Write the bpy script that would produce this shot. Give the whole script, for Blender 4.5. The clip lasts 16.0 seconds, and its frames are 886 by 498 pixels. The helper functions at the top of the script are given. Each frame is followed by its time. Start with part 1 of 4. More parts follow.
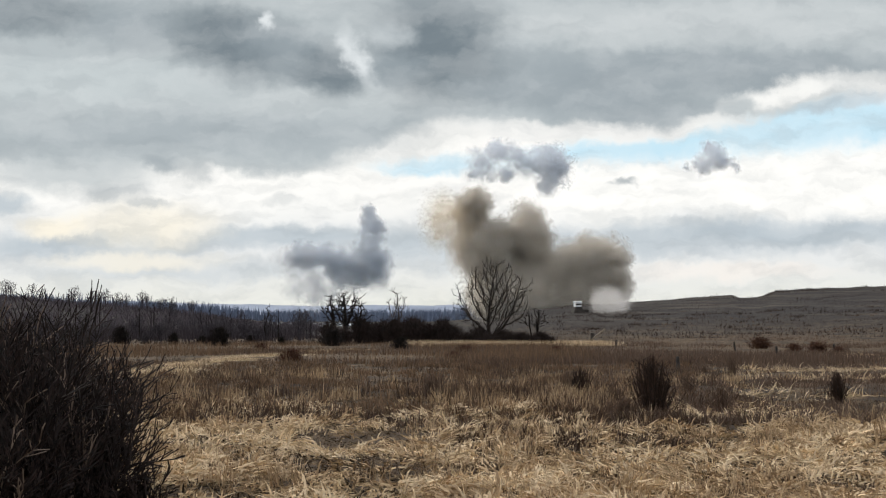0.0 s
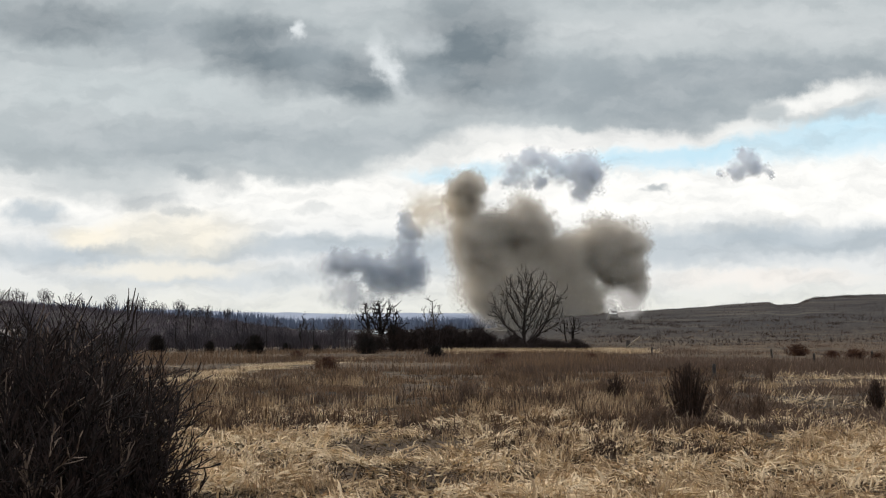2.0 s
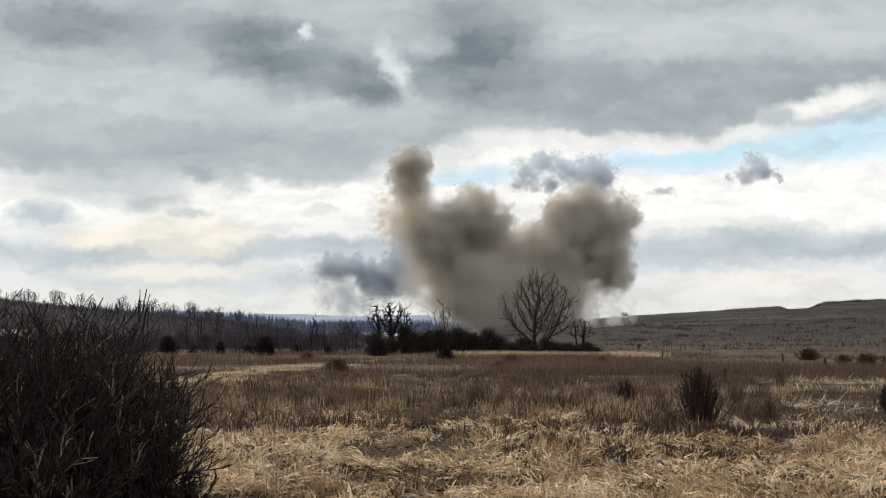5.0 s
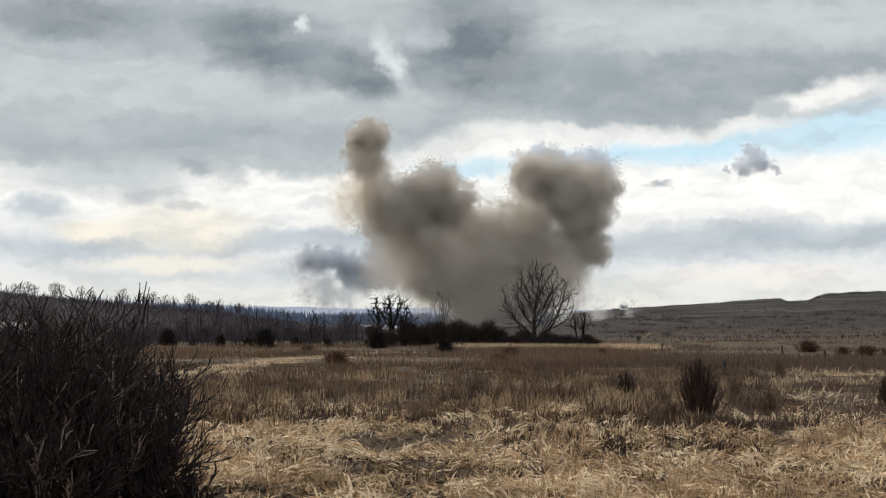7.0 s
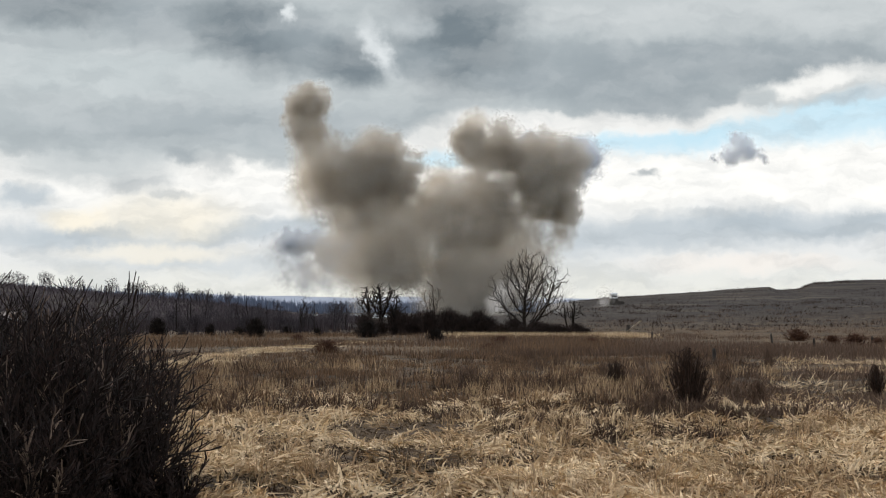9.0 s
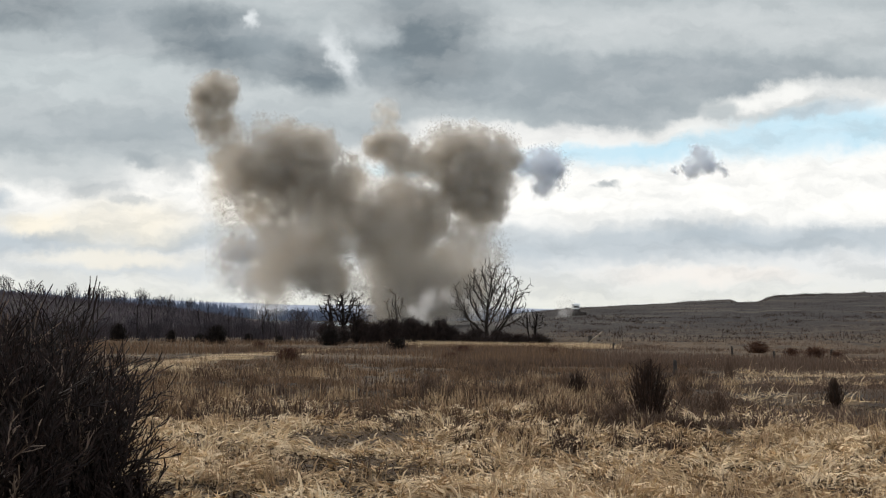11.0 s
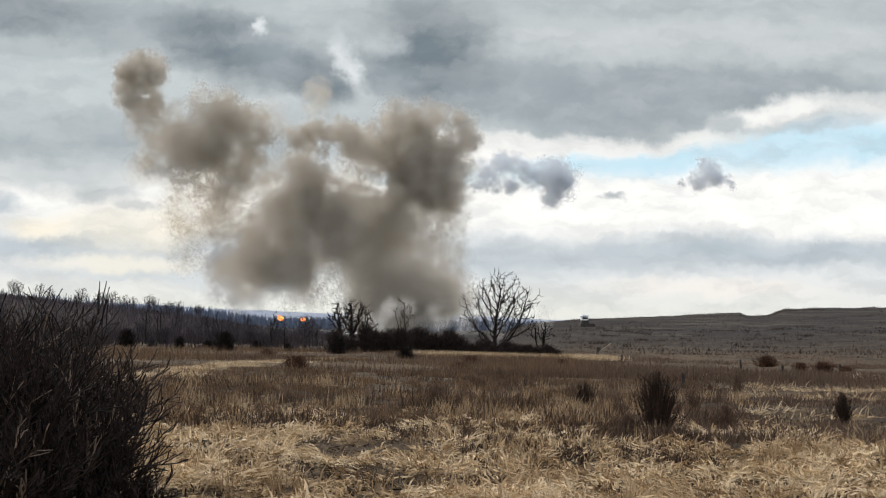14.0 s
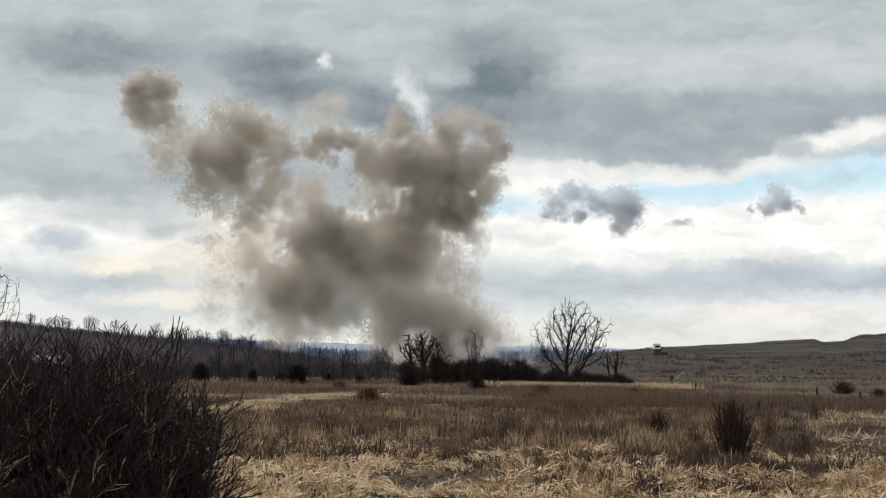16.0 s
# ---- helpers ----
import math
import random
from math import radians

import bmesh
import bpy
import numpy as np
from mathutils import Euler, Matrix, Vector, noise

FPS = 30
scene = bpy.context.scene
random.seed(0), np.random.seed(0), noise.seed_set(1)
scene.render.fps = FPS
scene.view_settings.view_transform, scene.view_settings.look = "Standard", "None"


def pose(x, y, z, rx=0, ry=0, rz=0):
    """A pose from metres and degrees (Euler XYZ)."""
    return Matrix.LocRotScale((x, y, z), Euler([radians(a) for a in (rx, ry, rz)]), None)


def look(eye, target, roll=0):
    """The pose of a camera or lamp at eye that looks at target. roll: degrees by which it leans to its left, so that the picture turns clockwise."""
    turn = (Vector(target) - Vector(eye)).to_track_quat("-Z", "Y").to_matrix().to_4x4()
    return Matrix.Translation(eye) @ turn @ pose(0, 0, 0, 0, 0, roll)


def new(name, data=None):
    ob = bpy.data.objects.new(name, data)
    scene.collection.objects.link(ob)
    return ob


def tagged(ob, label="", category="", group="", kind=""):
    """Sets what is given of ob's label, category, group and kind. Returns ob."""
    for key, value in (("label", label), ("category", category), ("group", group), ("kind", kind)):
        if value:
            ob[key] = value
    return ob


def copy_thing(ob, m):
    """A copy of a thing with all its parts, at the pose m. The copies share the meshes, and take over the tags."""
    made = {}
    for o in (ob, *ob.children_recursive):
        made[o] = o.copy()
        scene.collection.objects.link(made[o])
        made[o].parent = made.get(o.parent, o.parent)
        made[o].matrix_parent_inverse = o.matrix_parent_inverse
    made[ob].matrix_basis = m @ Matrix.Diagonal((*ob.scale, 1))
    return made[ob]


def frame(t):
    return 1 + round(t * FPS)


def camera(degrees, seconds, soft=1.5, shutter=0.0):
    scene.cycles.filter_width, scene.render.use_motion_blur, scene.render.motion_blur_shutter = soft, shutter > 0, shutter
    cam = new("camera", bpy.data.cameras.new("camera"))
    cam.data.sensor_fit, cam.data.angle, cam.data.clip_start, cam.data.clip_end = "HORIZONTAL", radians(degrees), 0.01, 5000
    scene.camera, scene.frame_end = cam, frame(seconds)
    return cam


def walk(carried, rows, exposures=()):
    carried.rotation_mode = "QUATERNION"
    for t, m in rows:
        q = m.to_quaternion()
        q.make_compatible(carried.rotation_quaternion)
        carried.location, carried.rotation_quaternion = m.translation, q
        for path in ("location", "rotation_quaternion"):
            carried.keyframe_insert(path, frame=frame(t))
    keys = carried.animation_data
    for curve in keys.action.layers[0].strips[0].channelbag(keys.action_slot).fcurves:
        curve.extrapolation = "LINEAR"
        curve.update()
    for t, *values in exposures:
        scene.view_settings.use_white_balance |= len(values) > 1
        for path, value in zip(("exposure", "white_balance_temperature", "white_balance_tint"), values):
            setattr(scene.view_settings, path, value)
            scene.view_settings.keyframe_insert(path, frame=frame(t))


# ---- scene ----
from itertools import product

cam = camera(34.82, 16.0, soft=1.15)
walk(cam, [
    (0.0, pose(0, 0, 1.7, 92.542, -0.000, 0.000)),
    (0.5, pose(0, 0, 1.7, 92.571, 0.028, 0.444)),
    (1.0, pose(0, 0, 1.7, 92.658, 0.212, 0.832)),
    (1.5, pose(0, 0, 1.7, 92.732, 0.230, 1.056)),
    (2.0, pose(0, 0, 1.7, 92.856, 0.134, 1.418)),
    (2.5, pose(0, 0, 1.7, 92.917, 0.092, 1.631)),
    (3.0, pose(0, 0, 1.7, 92.928, -0.001, 1.705)),
    (3.5, pose(0, 0, 1.7, 92.896, -0.056, 1.768)),
    (4.0, pose(0, 0, 1.7, 92.971, -0.180, 1.808)),
    (6.5, pose(0, 0, 1.7, 92.792, -0.088, 1.917)),
    (7.0, pose(0, 0, 1.7, 92.652, -0.098, 1.842)),
    (7.5, pose(0, 0, 1.7, 92.481, -0.157, 1.758)),
    (8.0, pose(0, 0, 1.7, 92.194, -0.199, 1.777)),
    (10.5, pose(0, 0, 1.7, 92.330, -0.234, 0.284)),
    (11.0, pose(0, 0, 1.7, 92.578, -0.673, -0.083)),
    (11.5, pose(0, 0, 1.7, 92.900, -0.991, -0.337)),
    (12.0, pose(0, 0, 1.7, 92.958, -1.162, -0.361)),
    (12.5, pose(0, 0, 1.7, 92.881, -1.445, -0.273)),
    (13.0, pose(0, 0, 1.7, 92.819, -1.485, -0.231)),
    (13.5, pose(0, 0, 1.7, 92.807, -1.441, -0.097)),
    (14.0, pose(0, 0, 1.7, 92.959, -1.401, 0.263)),
    (14.5, pose(0, 0, 1.7, 93.382, -1.119, 1.284)),
    (15.0, pose(0, 0, 1.7, 93.670, -0.876, 1.981)),
    (15.5, pose(0, 0, 1.7, 93.782, -0.798, 2.277)),
    (16.0, pose(0, 0, 1.7, 94.150, -0.669, 3.141)),
])
EYE = 1.7


def spot(u, v, d):
    """The place d metres ahead, u to the right and v up, in steps of 4 cm for each metre of distance."""
    return Vector((u * d / 25, d, EYE + v * d / 25))


# ---- light ----
SUN_UP, SUN_SIDE = 36, -38
world = bpy.data.worlds.new("world")
scene.world = world
world.use_nodes = True
wn, wl = world.node_tree.nodes, world.node_tree.links
wn.clear()
sky = wn.new("ShaderNodeTexSky")
sky.sky_type, sky.sun_disc = "NISHITA", False
sky.sun_elevation, sky.sun_rotation = radians(SUN_UP), radians(SUN_SIDE)
sky_bg = wn.new("ShaderNodeBackground")
sky_bg.inputs["Strength"].default_value = 0.07
cover_bg = wn.new("ShaderNodeBackground")
cover_bg.inputs["Color"].default_value = (0.95, 0.965, 1.0, 1)
cover_bg.inputs["Strength"].default_value = 0.72
both = wn.new("ShaderNodeAddShader")
wout = wn.new("ShaderNodeOutputWorld")
wl.new(sky.outputs["Color"], sky_bg.inputs["Color"])
wl.new(sky_bg.outputs[0], both.inputs[0])
wl.new(cover_bg.outputs[0], both.inputs[1])
wl.new(both.outputs[0], wout.inputs["Surface"])

sun = new("sun", bpy.data.lights.new("sun", "SUN"))
sun.data.energy, sun.data.angle, sun.data.color = 2.2, radians(12), (1.0, 0.93, 0.82)
_a, _b = radians(SUN_SIDE), radians(SUN_UP)
sun.matrix_world = look((math.sin(_a) * math.cos(_b) * 90, math.cos(_a) * math.cos(_b) * 90, math.sin(_b) * 90), (0, 0, 0))
scene.cycles.transparent_max_bounces = 128
scene.view_settings.exposure = 0.0


# ---- materials ----
def lin(r, g, b):
    f = lambda c: (c / 255 / 12.92) if c < 11 else ((c / 255 + 0.055) / 1.055) ** 2.4
    return (f(r), f(g), f(b), 1)


class Nodes:
    """A small helper round one material's node tree."""

    def __init__(self, name):
        self.mat = bpy.data.materials.new(name)
        self.mat.use_nodes = True
        self.t = self.mat.node_tree
        self.t.nodes.clear()
        self.out = self.add("OutputMaterial")

    def add(self, kind, **sets):
        n = self.t.nodes.new("ShaderNode" + kind)
        for k, v in sets.items():
            n.inputs[k.replace("_", " ")].default_value = v
        return n

    def link(self, a, b):
        self.t.links.new(a, b)

    def math(self, op, a, b=None, c=None):
        n = self.t.nodes.new("ShaderNodeMath")
        n.operation = op
        for i, x in enumerate((a, b, c)):
            if x is None:
                continue
            if isinstance(x, (int, float)):
                n.inputs[i].default_value = x
            else:
                self.link(x, n.inputs[i])
        return n.outputs[0]

    def vec(self, op, a, b=None):
        n = self.t.nodes.new("ShaderNodeVectorMath")
        n.operation = op
        for i, x in enumerate((a, b)):
            if x is None:
                continue
            if isinstance(x, tuple):
                n.inputs[i].default_value = x
            else:
                self.link(x, n.inputs[i])
        return n.outputs["Value"] if op == "LENGTH" else n.outputs["Vector"]

    def noise(self, vector, scale, detail=4.0, rough=0.55):
        n = self.add("TexNoise", Scale=scale, Detail=detail, Roughness=rough)
        if vector is not None:
            self.link(vector, n.inputs["Vector"])
        return n

    def ramp(self, value, lo, hi, a=0.0, b=1.0, smooth=True):
        n = self.t.nodes.new("ShaderNodeMapRange")
        n.interpolation_type = "SMOOTHSTEP" if smooth else "LINEAR"
        self.link(value, n.inputs["Value"])
        for k, v in (("From Min", lo), ("From Max", hi), ("To Min", a), ("To Max", b)):
            n.inputs[k].default_value = v
        return n.outputs["Result"]

    def mix(self, fac, a, b):
        n = self.t.nodes.new("ShaderNodeMix")
        n.data_type = "RGBA"
        for i, x in ((0, fac), (6, a), (7, b)):
            if isinstance(x, (int, float, tuple)):
                n.inputs[i].default_value = x
            else:
                self.link(x, n.inputs[i])
        return n.outputs[2]

    def coord(self, which="Object"):
        return self.t.nodes.new("ShaderNodeTexCoord").outputs[which]

    def bump(self, height, strength, distance):
        n = self.add("Bump", Strength=strength, Distance=distance)
        self.link(height, n.inputs["Height"])
        return n.outputs["Normal"]

    def surface(self, color, rough=0.9, normal=None):
        n = self.add("BsdfPrincipled", Roughness=rough)
        n.inputs["Specular IOR Level"].default_value = 0.12
        if isinstance(color, tuple):
            n.inputs["Base Color"].default_value = color
        else:
            self.link(color, n.inputs["Base Color"])
        if normal is not None:
            self.link(normal, n.inputs["Normal"])
        self.link(n.outputs[0], self.out.inputs["Surface"])
        return self.mat


def stalk_material(name, low, mid, high, patch=0.55):
    """Dry stalks: every blade has its own tone, and the tone shifts in patches over the field."""
    n = Nodes(name)
    pick = n.t.nodes.new("ShaderNodeNewGeometry").outputs["Random Per Island"]
    big = n.noise(n.coord(), patch, 3.0).outputs["Fac"]
    c = n.mix(n.ramp(pick, 0.1, 0.9), low, mid)
    c = n.mix(n.ramp(big, 0.42, 0.62, 0.0, 0.85), c, high)
    fine = n.noise(n.coord(), 9.0, 2.0).outputs["Fac"]
    c = n.mix(n.ramp(fine, 0.3, 0.7, 0.0, 0.4), c, low)
    return n.surface(c, 0.8)


def bark_material(name, dark, pale, scale=3.0):
    n = Nodes(name)
    co = n.coord()
    a = n.noise(co, scale, 5.0).outputs["Fac"]
    b = n.noise(co, scale * 9, 3.0).outputs["Fac"]
    c = n.mix(n.ramp(a, 0.35, 0.7), dark, pale)
    c = n.mix(n.ramp(b, 0.4, 0.8, 0.0, 0.5), c, dark)
    return n.surface(c, 0.85, n.bump(b, 0.5, 0.02))


def plain_material(name, a, b, scale=2.0, rough=0.7):
    n = Nodes(name)
    co = n.coord()
    f = n.noise(co, scale, 6.0).outputs["Fac"]
    return n.surface(n.mix(n.ramp(f, 0.35, 0.65), a, b), rough, n.bump(f, 0.2, 0.02))


def smoke_material(name, dark, pale, size, thick=0.13):
    """Specks of smoke: they scatter light to both sides, and the tone shifts slowly through the billow."""
    n = Nodes(name)
    g = n.noise(n.coord(), size, 3.0).outputs["Fac"]
    pick = n.t.nodes.new("ShaderNodeObjectInfo").outputs["Random"]
    tone = n.mix(n.ramp(g, 0.35, 0.65), dark, pale)
    tone = n.mix(n.ramp(pick, 0.0, 1.0, 0.0, 0.35, False), tone, dark)
    dif = n.add("BsdfDiffuse")
    tra = n.add("BsdfTranslucent")
    n.link(tone, dif.inputs["Color"])
    n.link(tone, tra.inputs["Color"])
    body = n.add("MixShader", Fac=0.5)
    n.link(dif.outputs[0], body.inputs[1])
    n.link(tra.outputs[0], body.inputs[2])
    clear = n.add("BsdfTransparent")
    whole = n.add("MixShader", Fac=thick)
    n.link(clear.outputs[0], whole.inputs[1])
    n.link(body.outputs[0], whole.inputs[2])
    n.link(whole.outputs[0], n.out.inputs["Surface"])
    return n.mat


def ground_material():
    n = Nodes("dry_field")
    co = n.coord()
    a = n.noise(co, 0.09, 6.0, 0.6).outputs["Fac"]
    b = n.noise(co, 0.9, 6.0, 0.65).outputs["Fac"]
    d = n.noise(co, 14.0, 4.0, 0.6).outputs["Fac"]
    c = n.mix(n.ramp(a, 0.38, 0.62), lin(50, 42, 34), lin(80, 66, 51))
    c = n.mix(n.ramp(b, 0.45, 0.68), c, lin(122, 102, 76))
    c = n.mix(n.ramp(d, 0.5, 0.75, 0.0, 0.7), c, lin(66, 55, 44))
    xyz = n.add("SeparateXYZ")
    n.link(co, xyz.inputs[0])
    away = n.ramp(xyz.outputs["Y"], 150, 260)
    hill = n.mix(n.ramp(b, 0.35, 0.7), lin(44, 40, 37), lin(66, 60, 54))
    hill = n.mix(n.ramp(a, 0.4, 0.6, 0.0, 0.6), hill, lin(38, 35, 33))
    strip = n.noise(n.vec("MULTIPLY", co, (0.02, 0.02, 1.6)), 1.0, 5.0, 0.6).outputs["Fac"]
    hill = n.mix(n.ramp(strip, 0.5, 0.62, 0.0, 0.6), hill, lin(82, 74, 65))
    c = n.mix(away, c, hill)
    return n.surface(c, 0.95, n.bump(n.math("ADD", b, d), 0.5, 0.12))


def sky_material():
    """Cloud cover as a glowing backdrop: banks of grey over white cloud, with blue breaks."""
    n = Nodes("cloudy_sky")
    xyz = n.add("SeparateXYZ")
    n.link(n.coord(), xyz.inputs[0])
    u = n.math("MULTIPLY", n.math("DIVIDE", xyz.outputs["X"], xyz.outputs["Y"]), 25)
    v = n.math("MULTIPLY", n.math("DIVIDE", xyz.outputs["Z"], xyz.outputs["Y"]), 25)
    raw = n.add("CombineXYZ")
    n.link(u, raw.inputs[0])
    n.link(v, raw.inputs[1])
    flat = raw.outputs[0]
    # uneven cloud edges
    w1 = n.vec("SUBTRACT", n.noise(n.vec("MULTIPLY", flat, (0.8, 1.3, 1)), 0.9, 3.0).outputs["Color"], (0.5, 0.5, 0.5))
    w2 = n.vec("SUBTRACT", n.noise(n.vec("ADD", flat, (9, 4, 2)), 3.6, 5.0, 0.6).outputs["Color"], (0.5, 0.5, 0.5))
    p = n.vec("ADD", flat, n.vec("MULTIPLY", w1, (0.95, 0.5, 0)))
    p = n.vec("ADD", p, n.vec("MULTIPLY", w2, (0.46, 0.3, 0)))
    pv = n.add("SeparateXYZ")
    n.link(p, pv.inputs[0])
    col = n.mix(n.ramp(pv.outputs["Y"], 0.0, 1.1), lin(228, 228, 220), lin(226, 228, 228))
    col = n.mix(n.ramp(pv.outputs["Y"], 1.1, 2.2), col, lin(249, 248, 244))

    def cloud(col, x, y, rx, ry, tint, edge=0.6, most=1.0, lean=0.0):
        m = n.t.nodes.new("ShaderNodeMapping")
        m.vector_type = "TEXTURE"
        m.inputs["Location"].default_value = (x, y, 0)
        m.inputs["Rotation"].default_value = (0, 0, radians(lean))
        m.inputs["Scale"].default_value = (rx, ry, 1)
        n.link(p, m.inputs["Vector"])
        flatm = n.vec("MULTIPLY", m.outputs[0], (1, 1, 0))
        r = n.vec("LENGTH", flatm)
        return n.mix(n.ramp(r, 1 + edge * 0.7, 1 - edge * 0.7, 0.0, most), col, tint)

    blue, pale, cream = lin(196, 226, 240), lin(252, 251, 247), lin(248, 240, 222)
    grey, mid, dark, band = lin(180, 188, 191), lin(150, 160, 166), lin(111, 123, 131), lin(184, 194, 201)
    # low grey bands near the horizon
    col = cloud(col, -6.5, 1.2, 2.4, 0.26, band, 0.8, 0.9)
    col = cloud(col, -2.9, 1.3, 2.2, 0.2, band, 0.9, 0.9)
    col = cloud(col, -4.4, 0.75, 2.6, 0.16, band, 0.9, 0.5)
    col = cloud(col, 0.6, 1.15, 2.6, 0.4, band, 0.9, 0.8)
    col = cloud(col, 5.9, 1.45, 3.4, 0.3, band, 0.8)
    col = cloud(col, 4.0, 1.15, 2.2, 0.2, band, 0.9, 0.7)
    col = cloud(col, 5.0, 0.7, 1.8, 0.14, lin(246, 238, 230), 0.9, 0.6)
    col = cloud(col, -6.85, 1.5, 0.5, 0.2, cream, 0.9, 0.9)
    col = cloud(col, -5.3, 1.55, 1.3, 0.4, cream, 0.9, 0.75)
    col = cloud(col, -5.5, 0.9, 1.4, 0.14, cream, 0.9, 0.6)
    # blue breaks
    col = cloud(col, 3.5, 2.86, 2.3, 0.24, blue, 0.7, 1.0, 4)
    col = cloud(col, 6.7, 3.25, 2.0, 0.5, blue, 0.5, 1.0, 8)
    col = cloud(col, -0.2, 2.62, 0.9, 0.16, blue, 0.9, 0.9)
    col = cloud(col, 6.6, 2.3, 2.6, 0.55, pale, 0.8)
    col = cloud(col, 3.2, 2.1, 2.2, 0.5, pale, 0.8)
    # the upper bank
    ceil_v = n.math("SUBTRACT", pv.outputs["Y"], n.ramp(pv.outputs["X"], -2.6, 0.2, 2.6, 3.3))
    ceil_v = n.math("SUBTRACT", ceil_v, n.ramp(pv.outputs["X"], 4.8, 7.9, 0.0, 0.7))
    col = n.mix(n.ramp(ceil_v, -0.16, 0.24), col, grey)
    col = cloud(col, -6.6, 2.5, 1.5, 0.3, grey, 0.9, 0.8)
    col = cloud(col, -3.6, 2.72, 1.9, 0.24, grey, 0.8, 0.8)
    col = cloud(col, -7.9, 1.92, 0.5, 0.22, band, 0.8, 0.9)
    col = cloud(col, -6.4, 4.1, 2.2, 0.4, lin(194, 202, 204), 0.9, 0.9)
    col = cloud(col, -1.1, 3.75, 3.0, 0.26, lin(192, 199, 201), 0.9, 0.9)
    col = cloud(col, -4.0, 3.2, 3.6, 0.36, lin(164, 173, 178), 0.9, 0.75)
    col = cloud(col, 1.4, 4.2, 1.2, 0.6, lin(186, 194, 197), 0.9, 0.8)
    col = cloud(col, 4.6, 4.3, 3.8, 0.42, mid, 0.8, 0.95)
    col = cloud(col, 3.0, 3.75, 2.0, 0.4, mid, 0.9, 0.9, -6)
    col = cloud(col, 4.9, 5.15, 5.0, 0.36, lin(194, 200, 202), 0.9, 0.9)
    col = cloud(col, 2.4, 3.22, 1.6, 0.16, lin(232, 232, 230), 0.9, 0.8)
    col = cloud(col, 6.1, 3.9, 0.9, 0.2, pale, 0.95, 0.85, 14)
    col = cloud(col, 7.6, 4.1, 0.7, 0.16, pale, 0.95, 0.6, 6)
    col = cloud(col, 4.9, 3.36, 0.7, 0.14, pale, 0.95, 0.6, 8)
    col = cloud(col, 7.2, 3.72, 0.9, 0.12, band, 0.9, 0.7, 10)
    # dark ragged clouds with a bright gap
    col = cloud(col, -7.4, 5.35, 1.3, 0.4, dark, 0.8, 0.8)
    col = cloud(col, -5.6, 5.1, 0.8, 0.4, mid, 0.95, 0.8)
    col = cloud(col, -3.7, 4.78, 1.2, 0.6, dark, 0.8, 0.95, -12)
    col = cloud(col, -2.7, 4.65, 0.8, 0.4, mid, 0.9, 0.8, -14)
    col = cloud(col, -2.05, 4.3, 0.6, 0.42, dark, 0.8, 0.9, -10)
    col = cloud(col, -0.1, 4.7, 1.15, 1.0, dark, 0.8, 0.95)
    col = cloud(col, -0.9, 4.3, 0.5, 0.3, mid, 0.9, 0.7)
    col = cloud(col, 0.9, 3.95, 0.6, 0.24, mid, 0.9, 0.8)
    col = cloud(col, -1.5, 4.5, 0.17, 0.44, lin(228, 233, 235), 1.2, 0.8, 28)
    col = cloud(col, -3.1, 5.15, 0.12, 0.14, lin(232, 237, 239), 1.1, 0.8)
    col = cloud(col, -1.0, 4.95, 0.34, 0.22, lin(200, 207, 210), 1.1, 0.6)
    # scraps of cloud under the bank
    col = cloud(col, 5.35, 3.6, 0.26, 0.2, grey, 0.9, 0.8, 10)
    col = cloud(col, -5.85, 2.12, 0.55, 0.16, mid, 0.9, 0.55)
    col = cloud(col, -5.0, 2.62, 0.3, 0.16, mid, 0.9, 0.7, -20)
    col = cloud(col, -4.4, 2.45, 0.35, 0.14, mid, 0.9, 0.5)
    col = cloud(col, -5.2, 1.95, 0.3, 0.08, mid, 0.9, 0.5)
    col = cloud(col, -2.9, 2.0, 0.26, 0.09, mid, 0.9, 0.3)
    col = cloud(col, 3.2, 2.3, 0.2, 0.06, mid, 0.9, 0.7)
    # fine mottling of the cloud
    f1 = n.noise(n.vec("MULTIPLY", p, (0.7, 1.6, 1)), 1.1, 6.0, 0.55).outputs["Fac"]
    col = n.mix(n.ramp(f1, 0.36, 0.68, 0.0, 0.16), col, lin(240, 242, 242))
    f2 = n.noise(n.vec("MULTIPLY", n.vec("ADD", p, (5, 7, 0)), (0.6, 1.9, 1)), 1.3, 6.0, 0.55).outputs["Fac"]
    col = n.mix(n.ramp(f2, 0.42, 0.68, 0.0, 0.24), col, lin(140, 150, 156))
    em = n.add("Emission", Strength=1.08)
    n.link(col, em.inputs["Color"])
    n.link(em.outputs[0], n.out.inputs["Surface"])
    return n.mat


def glow_material(name, color, strength):
    n = Nodes(name)
    em = n.add("Emission", Strength=strength)
    f = n.noise(n.coord(), 1.2, 3.0).outputs["Fac"]
    n.link(n.mix(n.ramp(f, 0.35, 0.65), color, lin(255, 190, 110)), em.inputs["Color"])
    n.link(em.outputs[0], n.out.inputs["Surface"])
    return n.mat


def water_material():
    n = Nodes("river_water")
    f = n.noise(n.coord(), 0.6, 4.0).outputs["Fac"]
    return n.surface(lin(120, 130, 136), 0.12, n.bump(f, 0.15, 0.05))


